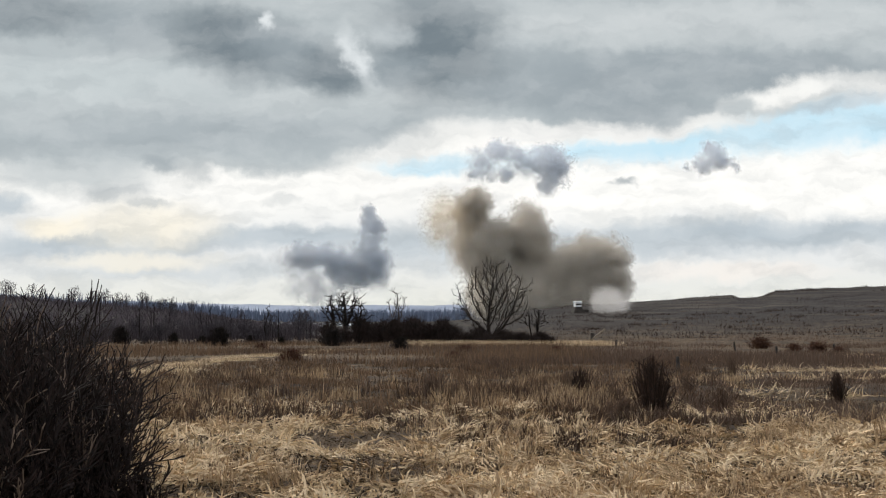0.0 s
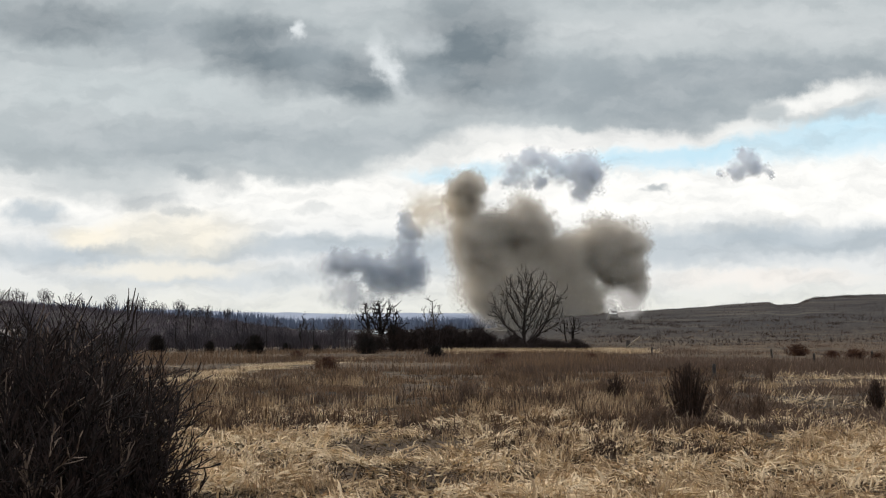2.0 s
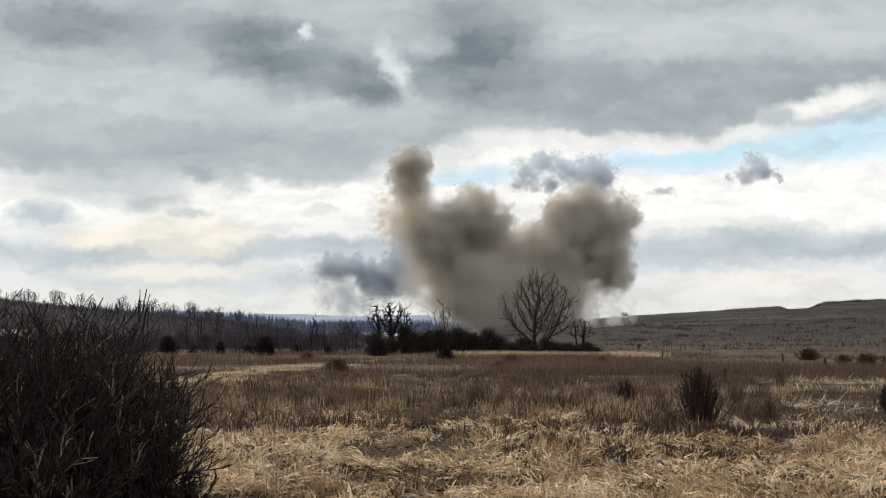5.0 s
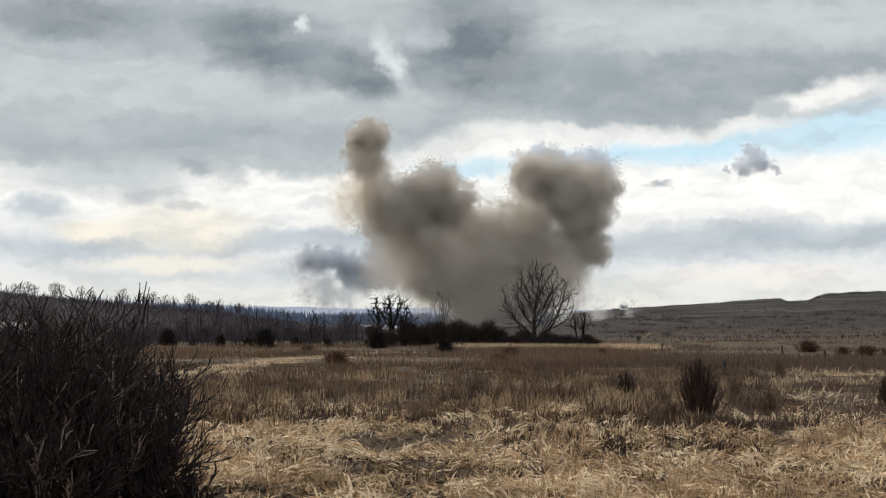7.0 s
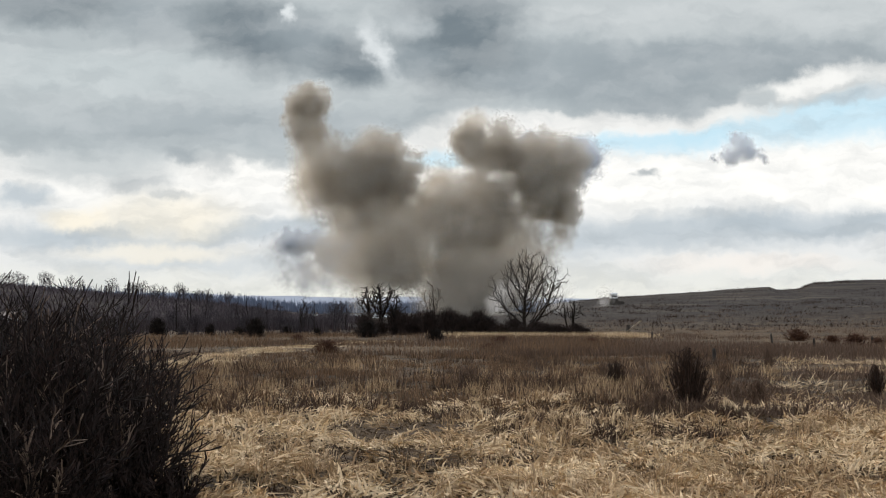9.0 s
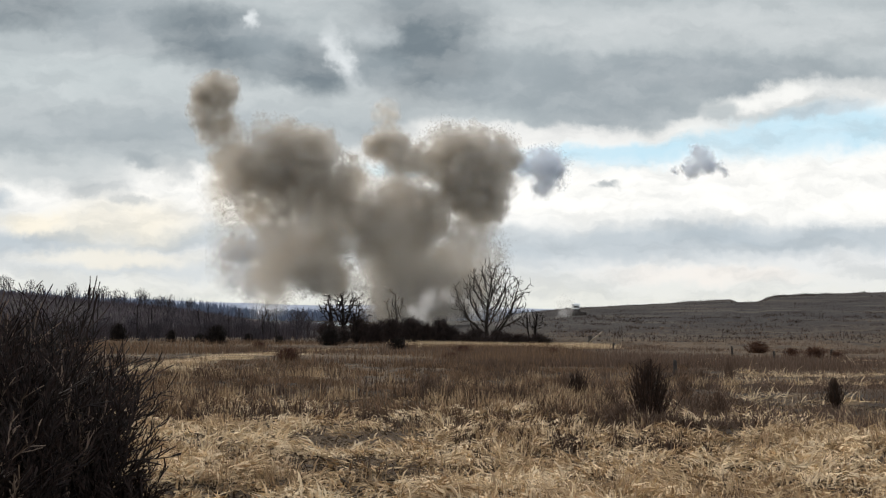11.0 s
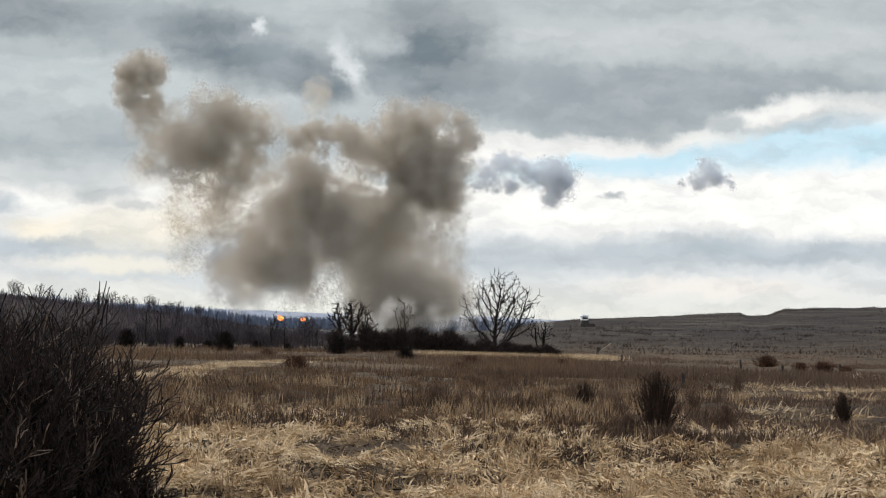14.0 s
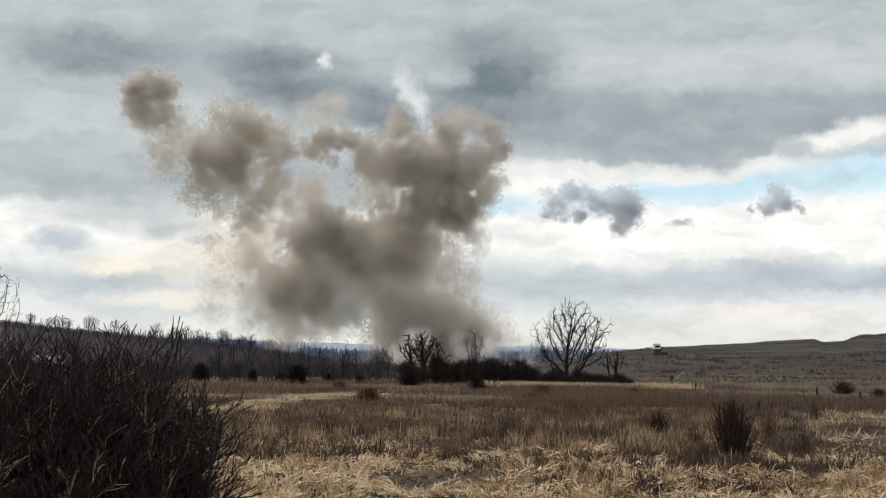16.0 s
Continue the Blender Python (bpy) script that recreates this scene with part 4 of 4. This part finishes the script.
def build_stumps():
    """Short dark stakes left standing in the field."""
    made = None
    for u, d, h in ((5.16, 98, 0.62), (4.15, 52, 0.5), (3.05, 120, 0.6), (5.9, 84, 0.5), (6.9, 92, 0.55)):
        p = at(u, d)
        if made is None:
            made = tagged(new("field_stake"), "short dark weathered stake in the field", "stake", "stakes in the field")
            bm = bmesh.new()
            bmesh.ops.create_cone(bm, cap_ends=True, segments=9, radius1=0.09, radius2=0.07, depth=1.1, matrix=Matrix.Translation((0, 0, 0.45)))
            for v in bm.verts:
                v.co.x += 0.02 * math.sin(v.co.z * 5)
            part("shaft", bm, M_DARK, made)
            bm = bmesh.new()
            bmesh.ops.create_cone(bm, cap_ends=True, segments=9, radius1=0.07, radius2=0.03, depth=0.08, matrix=Matrix.Translation((0, 0, 1.04)))
            part("tip", bm, M_DARK, made)
            stake = made
        else:
            stake = copy_thing(made, Matrix())
        stake.matrix_basis = pose(p.x, p.y, p.z, 3, -4, u * 60)
        stake.scale = (0.9, 0.9, h)


build_stumps()
build_hut()
build_board()
build_house(-9.3, 300, 7, 8)
build_house(-8.45, 330, 6, -10)


# ---- smoke ----
def lump_mesh(name, seed, bumps=0.34, detail=3):
    """A ball of fire with an uneven skin."""
    g = random.Random(seed)
    bm = bmesh.new()
    off = Vector((g.uniform(-50, 50), g.uniform(-50, 50), g.uniform(-50, 50)))
    for v in bmesh.ops.create_icosphere(bm, subdivisions=detail, radius=1.0)["verts"]:
        v.co = v.co * (1 + bumps * noise.noise(v.co * 1.5 + off) + bumps * 0.75 * abs(noise.noise(v.co * 3.2 + off * 2)))
    for f in bm.faces:
        f.smooth = True
    me = bpy.data.meshes.new(name)
    bm.to_mesh(me)
    bm.free()
    return me


def billow_mesh(name, seed, specks, speck, core=0.22, knots=22):
    """A billow of drifting specks: rounded knots crowded round a loose middle."""
    g = np.random.default_rng(seed)

    def balls(n):
        w = g.normal(0, 1, (n, 3))
        return w / np.linalg.norm(w, axis=1, keepdims=True)

    middle = balls(knots) * g.uniform(0.35, 0.78, (knots, 1))
    size = g.uniform(0.2, 0.42, knots)
    own = g.choice(knots, specks, p=size ** 2 / np.sum(size ** 2))
    p = middle[own] + balls(specks) * (size[own] * g.uniform(0, 1, specks) ** 0.42)[:, None]
    loose = g.uniform(0, 1, specks) < core
    p = np.where(loose[:, None], balls(specks) * 0.95 * g.uniform(0, 1, (specks, 1)) ** 0.6, p)
    a, b = balls(specks) * speck, balls(specks) * speck
    v = np.stack([p - a * 0.5 - b * 0.3, p + a * 0.5 - b * 0.3, p + b * 0.6], axis=1).reshape(-1, 3)
    return mesh_from(name, v, None, np.arange(specks * 3).reshape(-1, 3))


PLUME_D = 600
BEATS = (0, 2, 4, 7, 8.2, 10.5, 13, 16)
SWELL = (1.1, 1.15, 1.25, 1.4, 1.45, 1.6, 1.65, 1.6)
MOVES = []


def puff(parent, mesh, size, rows, g, name="puff", spin=1.0):
    """One billow of a plume; rows of (seconds, place in the plume's space)."""
    ob = new(name, mesh)
    ob.parent = parent
    ob.scale = (size, size * g.uniform(0.8, 1.0), size * g.uniform(0.85, 1.15))
    ob["kind"] = "stuff"
    turn0, rate = [g.uniform(0, 360) for _ in range(3)], [g.uniform(-3.2, 3.2) * spin for _ in range(3)]
    MOVES.append((ob, [(t, pose(*p, *[a + b * t for a, b in zip(turn0, rate)])) for t, p in rows]))


def smoke_meshes(kind, material, count, seed, specks=6500, speck=0.096, core=0.22):
    made = [billow_mesh(kind, seed + k, specks, speck, core) for k in range(count)]
    for me in made:
        me.materials.append(material)
    return made


def build_plume():
    g = random.Random(9)
    base = spot(0.2, -0.1, PLUME_D)
    plume = new("smoke_plume")
    plume.location = base
    tagged(plume, "tall brown-grey smoke plume billowing up and leaning with the wind", "smoke")
    thick = smoke_meshes("brown_billow", M_BROWN_SMOKE, 5, 1)
    thin = smoke_meshes("thin_billow", M_THIN_SMOKE, 3, 20, 5200, 0.076)
    soft = smoke_meshes("soft_billow", M_SOFT_SMOKE, 3, 60, 7000, 0.12, 0.85)
    dust = smoke_meshes("dust_billow", M_DUST, 2, 50, 5200, 0.076)
    tan = smoke_meshes("tan_billow", M_SUNLIT_SMOKE, 2, 40, 3200, 0.115, 0.7)
    unit = PLUME_D / 25

    def bank(meshes, count, size, way, swell=1.0, away=PLUME_D):
        """One swelling mass of the plume; way gives its middle, half width and half height at each beat."""
        for _ in range(count):
            r, q, deep = g.random() ** 0.55, g.uniform(0, 6.28), g.uniform(-0.5, 0.5) * unit
            a, b = r * math.cos(q), r * math.sin(q)
            rows = [(sec, spot(u + a * rx * (1 + (s - 1) * swell), v + b * ry * (1 + (s - 1) * swell), away) + Vector((0, deep * (0.6 + rx), 0)) - base) for sec, s, (u, v, rx, ry) in zip(BEATS, SWELL, way)]
            puff(plume, g.choice(meshes), size * g.uniform(0.75, 1.3) * away / 25, rows, g)

    # the dark tip of the arm
    bank(thick, 34, 0.25, ((0.54, 1.74, 0.20, 0.30), (-0.20, 2.16, 0.22, 0.32), (-0.99, 2.46, 0.24, 0.34), (-2.14, 2.90, 0.28, 0.42), (-2.64, 3.16, 0.28, 0.44), (-3.80, 3.53, 0.30, 0.44), (-5.05, 3.88, 0.32, 0.46), (-6.71, 4.48, 0.40, 0.36)), 0.25)
    # the thin neck under the tip
    bank(thin, 18, 0.26, ((0.54, 1.12, 0.22, 0.35), (-0.10, 1.51, 0.26, 0.32), (-0.86, 1.83, 0.26, 0.32), (-1.97, 2.28, 0.26, 0.32), (-2.30, 2.48, 0.28, 0.34), (-3.54, 2.80, 0.34, 0.34), (-4.59, 3.13, 0.40, 0.36), (-6.37, 3.84, 0.46, 0.40)), 0.4)
    # the upper left of the body
    bank(thick, 32, 0.41, ((0.88, 1.02, 0.28, 0.34), (0.19, 1.25, 0.34, 0.40), (-0.45, 1.26, 0.40, 0.46), (-1.43, 1.72, 0.48, 0.44), (-1.86, 1.92, 0.48, 0.44), (-2.73, 2.32, 0.44, 0.50), (-3.78, 2.80, 0.46, 0.52), (-5.12, 3.23, 0.56, 0.72)), 0.7)
    # the lower left of the body
    bank(thin, 34, 0.37, ((1.01, 0.52, 0.30, 0.30), (0.39, 0.75, 0.36, 0.36), (-0.18, 0.71, 0.42, 0.42), (-1.10, 1.17, 0.50, 0.46), (-1.47, 1.17, 0.54, 0.50), (-2.32, 1.42, 0.50, 0.55), (-2.98, 1.51, 0.52, 0.60), (-4.14, 1.55, 0.58, 0.58)))
    # the second peak
    bank(thick, 28, 0.36, ((1.54, 1.27, 0.22, 0.42), (0.90, 1.60, 0.30, 0.34), (0.22, 1.71, 0.34, 0.32), (-0.80, 2.05, 0.34, 0.34), (-1.22, 2.26, 0.36, 0.32), (-2.13, 2.43, 0.34, 0.44), (-2.20, 2.19, 0.34, 0.36), (-3.36, 1.96, 0.38, 0.30)))
    # the middle
    bank(thin, 46, 0.46, ((1.21, 0.32, 0.46, 0.26), (0.59, 0.70, 0.50, 0.46), (0.22, 0.66, 0.52, 0.46), (-0.43, 0.97, 0.62, 0.56), (-0.82, 1.07, 0.66, 0.58), (-1.32, 1.12, 0.70, 0.54), (-1.87, 1.24, 0.74, 0.54), (-2.99, 1.16, 0.80, 0.50)))
    # the dark core of the middle
    bank(thick, 15, 0.39, ((1.16, 0.22, 0.46, 0.20), (0.59, 0.55, 0.44, 0.40), (0.17, 0.51, 0.44, 0.40), (-0.65, 0.87, 0.44, 0.40), (-0.97, 0.97, 0.50, 0.40), (-1.87, 1.02, 0.40, 0.44), (-2.38, 1.28, 0.46, 0.40), (-3.65, 1.30, 0.60, 0.36)))
    # the foot
    bank(soft, 46, 0.50, ((1.41, 0.12, 0.46, 0.14), (0.89, 0.20, 0.46, 0.22), (0.37, 0.16, 0.46, 0.18), (-0.14, 0.22, 0.50, 0.26), (-0.26, 0.25, 0.52, 0.28), (-0.57, 0.31, 0.62, 0.34), (-0.85, 0.40, 0.64, 0.38), (-1.92, 0.37, 0.70, 0.36)))
    # the head
    bank(thick, 52, 0.34, ((2.68, 0.84, 0.40, 0.26), (2.42, 1.15, 0.36, 0.36), (2.08, 1.46, 0.44, 0.42), (1.63, 2.05, 0.40, 0.36), (1.43, 2.23, 0.38, 0.36), (0.78, 2.46, 0.38, 0.38), (-0.06, 2.80, 0.44, 0.44), (-1.15, 3.29, 0.52, 0.56)))
    # the horn of the head
    bank(thick, 22, 0.36, ((2.21, 0.74, 0.34, 0.28), (1.99, 1.35, 0.26, 0.26), (1.72, 1.79, 0.26, 0.30), (0.96, 2.39, 0.30, 0.24), (0.48, 2.73, 0.32, 0.20), (-0.08, 2.82, 0.56, 0.20), (-0.82, 3.13, 0.56, 0.26), (-2.37, 3.65, 0.42, 0.42)))
    # the far tip of the horn
    bank(thick, 16, 0.23, ((2.06, 0.77, 0.20, 0.20), (1.54, 1.20, 0.20, 0.20), (1.37, 1.71, 0.18, 0.20), (0.68, 2.52, 0.14, 0.18), (0.15, 2.90, 0.14, 0.16), (-0.80, 2.95, 0.22, 0.14), (-1.83, 3.10, 0.40, 0.18), (-3.39, 3.69, 0.36, 0.24)), 0.5)
    # a wisp above the horn
    bank(thin, 11, 0.21, ((2.01, 0.72, 0.14, 0.16), (1.54, 1.25, 0.14, 0.16), (1.47, 1.81, 0.14, 0.16), (0.71, 2.57, 0.12, 0.16), (0.28, 2.98, 0.12, 0.14), (-0.76, 3.32, 0.12, 0.22), (-1.95, 3.71, 0.12, 0.24), (-3.40, 4.31, 0.18, 0.20)))
    # the curl under the head
    bank(thick, 25, 0.28, ((2.98, 0.52, 0.22, 0.22), (2.68, 0.75, 0.14, 0.30), (2.26, 0.91, 0.34, 0.20), (1.70, 1.37, 0.26, 0.36), (1.53, 1.63, 0.28, 0.24), (0.73, 1.98, 0.32, 0.18), (-0.05, 2.29, 0.36, 0.22), (-1.49, 2.58, 0.38, 0.26)))
    # the ragged hem under the head
    bank(thin, 14, 0.23, ((2.96, 0.42, 0.20, 0.16), (2.68, 0.50, 0.16, 0.26), (2.36, 0.61, 0.36, 0.20), (1.55, 1.02, 0.26, 0.24), (1.58, 1.23, 0.20, 0.26), (0.83, 1.63, 0.24, 0.12), (0.21, 1.95, 0.30, 0.20), (-0.89, 2.23, 0.22, 0.30)))
    # the bridge from body to head
    bank(thick, 30, 0.40, ((2.01, 0.47, 0.36, 0.26), (1.44, 0.65, 0.44, 0.36), (1.22, 1.01, 0.44, 0.38), (0.50, 1.27, 0.52, 0.42), (0.23, 1.53, 0.56, 0.40), (-0.62, 1.63, 0.60, 0.30), (-1.23, 1.66, 0.64, 0.30), (-2.34, 1.92, 0.60, 0.36)))
    # the thin veil in the bridge
    bank(soft, 22, 0.41, ((1.76, 0.62, 0.40, 0.30), (1.34, 0.85, 0.44, 0.40), (1.07, 1.11, 0.50, 0.40), (0.25, 1.37, 0.60, 0.40), (-0.07, 1.68, 0.60, 0.40), (-1.07, 1.98, 0.60, 0.34), (-1.91, 2.29, 0.80, 0.40), (-3.36, 2.52, 0.90, 0.40)))
    # the right column
    bank(thin, 48, 0.46, ((2.16, 0.22, 0.46, 0.18), (1.54, 0.30, 0.44, 0.28), (1.22, 0.41, 0.44, 0.36), (0.85, 0.82, 0.50, 0.44), (0.58, 0.93, 0.52, 0.50), (0.18, 0.93, 0.54, 0.52), (-0.42, 1.13, 0.56, 0.58), (-1.83, 1.22, 0.60, 0.66)))
    # the right foot
    bank(soft, 25, 0.41, ((2.36, 0.12, 0.40, 0.14), (1.64, 0.15, 0.44, 0.18), (1.26, 0.11, 0.40, 0.20), (0.85, 0.37, 0.44, 0.30), (0.53, 0.38, 0.48, 0.34), (0.03, 0.33, 0.50, 0.34), (-0.35, 0.43, 0.54, 0.36), (-1.22, 0.32, 0.54, 0.34)))
    # the left veil
    bank(soft, 24, 0.41, ((0.96, 0.32, 0.30, 0.26), (0.14, 0.55, 0.32, 0.34), (-0.53, 0.61, 0.40, 0.40), (-1.25, 0.77, 0.56, 0.40), (-1.67, 0.77, 0.56, 0.46), (-2.97, 0.92, 0.44, 0.56), (-3.58, 1.35, 0.50, 0.60), (-4.45, 0.99, 0.70, 0.56)))
    # the pale upper veil
    bank(soft, 16, 0.39, ((0.66, 1.12, 0.30, 0.30), (0.05, 1.36, 0.32, 0.36), (-0.63, 1.61, 0.36, 0.34), (-1.65, 1.97, 0.40, 0.34), (-2.18, 2.28, 0.44, 0.40), (-2.78, 2.52, 0.60, 0.40), (-3.83, 2.75, 0.80, 0.50), (-5.02, 3.64, 1.10, 0.60)))
    # pale dust along the ground
    bank(dust, 16, 0.25, ((2.96, 0.17, 0.30, 0.16), (2.58, 0.27, 0.30, 0.18), (2.21, 0.24, 0.36, 0.22), (1.75, 0.05, 0.70, 0.22), (1.33, 0.05, 0.90, 0.22), (0.73, 0.05, 1.30, 0.20), (0.24, 0.05, 1.50, 0.20), (-0.92, 0.05, 1.60, 0.20)), 0.5, 315)
    # haze on the lit edge, coloured tan for the sun glowing through
    bank(tan, 14, 0.35, ((0.01, 1.67, 0.22, 0.42), (-0.80, 1.94, 0.36, 0.26), (-1.29, 1.86, 0.30, 0.36), (-2.36, 2.07, 0.26, 0.34), (-2.58, 2.02, 0.30, 0.30), (-3.50, 2.22, 0.26, 0.40), (-4.36, 2.13, 0.26, 0.44), (-5.09, 2.00, 0.40, 0.36)))


def build_grey_plume():
    g = random.Random(5)
    d = 720
    base = spot(-2, 0, d)
    plume = new("grey_smoke")
    plume.location = base
    tagged(plume, "older blue-grey smoke cloud thinning over the plain", "smoke")
    thick = smoke_meshes("grey_billow", M_GREY_SMOKE, 4, 60, 5000, 0.105)
    unit = d / 25
    veil = smoke_meshes("grey_veil", M_GREY_VEIL, 2, 70, 4000, 0.12, 0.7)
    drift = ((0, 0, 0), (2, 0.04, 0.03), (4, -0.1, 0.0), (7, -0.62, 0.0), (8.2, -0.72, 0.1), (11, -1.1, 0.1), (16, -1.8, 0.0))
    for meshes, x, y, rx, ry, n, size in ((thick, -1.32, 1.7, 0.1, 0.14, 6, 0.18), (thick, -1.2, 1.4, 0.12, 0.2, 7, 0.2), (thick, -1.3, 1.05, 0.3, 0.22, 10, 0.26), (thick, -1.3, 0.75, 0.38, 0.2, 12, 0.28),
                                          (thick, -1.95, 0.95, 0.16, 0.2, 8, 0.22), (thick, -1.75, 0.7, 0.25, 0.18, 8, 0.24), (thick, -2.3, 0.95, 0.2, 0.2, 7, 0.22), (thick, -2.6, 0.95, 0.16, 0.16, 6, 0.2), (veil, -2.6, 0.85, 0.28, 0.24, 9, 0.28),
                                          (veil, -2.4, 0.5, 0.35, 0.2, 9, 0.26), (veil, -2.1, 0.25, 0.4, 0.14, 7, 0.24), (veil, -1.6, 0.5, 0.4, 0.16, 6, 0.26)):
        for _ in range(n):
            r, q, dz = math.sqrt(g.random()), g.uniform(0, 6.28), g.uniform(-0.4, 0.4) * unit
            u, v = x + rx * r * math.cos(q), y + ry * r * math.sin(q)
            puff(plume, g.choice(meshes), size * g.uniform(0.75, 1.2) * unit, [(t, spot(u + a, v + b, d) + Vector((0, dz, 0)) - base) for t, a, b in drift], g, spin=0.4)


def build_high_smoke():
    g = random.Random(6)
    high = smoke_meshes("high_billow", M_HIGH_SMOKE, 3, 80, 3600, 0.115)

    def cloud(label, lumps, d, drift):
        thing = new("smoke_cloud")
        base = spot(lumps[0][0], lumps[0][1], d)
        thing.location = base
        tagged(thing, label, "smoke")
        unit = d / 25
        for x, y, rx, ry, n, size in lumps:
            for _ in range(n):
                r, q = math.sqrt(g.random()), g.uniform(0, 6.28)
                p = spot(x + rx * r * math.cos(q), y + ry * r * math.sin(q), d) + Vector((0, g.uniform(-0.3, 0.3) * unit, 0)) - base
                ob = new("puff", g.choice(high))
                ob.parent, ob.location = thing, p
                s = size * g.uniform(1.4, 2.1) * unit
                ob.scale, ob.rotation_euler = (s, s, s * g.uniform(0.8, 1.1)), [g.uniform(0, 6) for _ in range(3)]
        MOVES.append((thing, [(0, Matrix.Translation(base)), (7, Matrix.Translation(base + Vector((drift * 0.42 * unit, 0, 0)))), (16, Matrix.Translation(base + Vector((drift * unit, 0, 0))))]))

    cloud("arched pale grey smoke cloud high above the plain", ((0.5, 2.5, 0.08, 0.1, 2, 0.11), (0.68, 2.68, 0.1, 0.1, 3, 0.13), (0.95, 2.85, 0.14, 0.08, 4, 0.14), (1.25, 2.78, 0.1, 0.1, 3, 0.14), (1.5, 2.64, 0.1, 0.12, 3, 0.14), (1.8, 2.72, 0.14, 0.12, 5, 0.15), (2.0, 2.55, 0.12, 0.2, 6, 0.16), (1.85, 2.3, 0.12, 0.1, 4, 0.13), (0.85, 2.42, 0.14, 0.06, 2, 0.09), (1.2, 2.45, 0.3, 0.1, 4, 0.1), (1.9, 2.5, 0.2, 0.2, 5, 0.14)), 950, -0.1)
    cloud("small ragged grey smoke cloud high up", ((4.8, 2.7, 0.16, 0.1, 6, 0.12), (4.74, 2.92, 0.05, 0.06, 3, 0.07), (5.05, 2.66, 0.14, 0.06, 4, 0.09), (4.68, 2.52, 0.1, 0.07, 3, 0.09), (4.45, 2.6, 0.08, 0.04, 2, 0.06), (5.28, 2.56, 0.06, 0.04, 2, 0.05)), 1000, -0.31)


build_plume()
build_grey_plume()
build_high_smoke()


# ---- bursts of fire ----
def build_fire(rows_uv, size, seed, d=560):
    """A small fireball that leaps from the ground behind the trees and sinks again."""
    me = lump_mesh("fireball", seed, 0.95, 3)
    me.materials.append(M_FIRE)
    ob = new("fireball", me)
    ob.scale = (size, size, size * 0.8)
    tagged(ob, "small orange fireball bursting behind the trees", "fire", "fireballs")
    MOVES.append((ob, [(t, Matrix.Translation(spot(u, v, d))) for t, u, v in rows_uv]))


build_fire(((0, -2.97, -0.9), (13.2, -2.97, -0.9), (13.45, -2.97, -0.04), (13.9, -2.99, 0.0), (14.3, -3.0, -0.05), (14.6, -3.0, -0.9), (16, -3.0, -0.9)), 0.95, 91)
build_fire(((0, -2.65, -0.9), (13.2, -2.65, -0.9), (13.5, -2.63, -0.04), (14.2, -2.56, -0.02), (15.0, -2.43, -0.01), (15.5, -2.3, -0.06), (15.8, -2.3, -0.9), (16, -2.3, -0.9)), 0.75, 92)
build_fire(((0, -2.5, -0.9), (14.0, -2.5, -0.9), (14.25, -2.5, -0.05), (14.6, -2.46, -0.02), (14.9, -2.46, -0.9), (16, -2.46, -0.9)), 0.6, 93)


def motions():
    """All that moves: the cloud cover, the smoke and the fire."""
    walk(SKY, [(0, pose(0, 0, EYE)), (8, pose(0, 0, EYE, 0, 0, 0.5)), (16, pose(0, 0, EYE, 0, 0, 0.95))])
    for ob, rows in MOVES:
        walk(ob, rows)


motions()
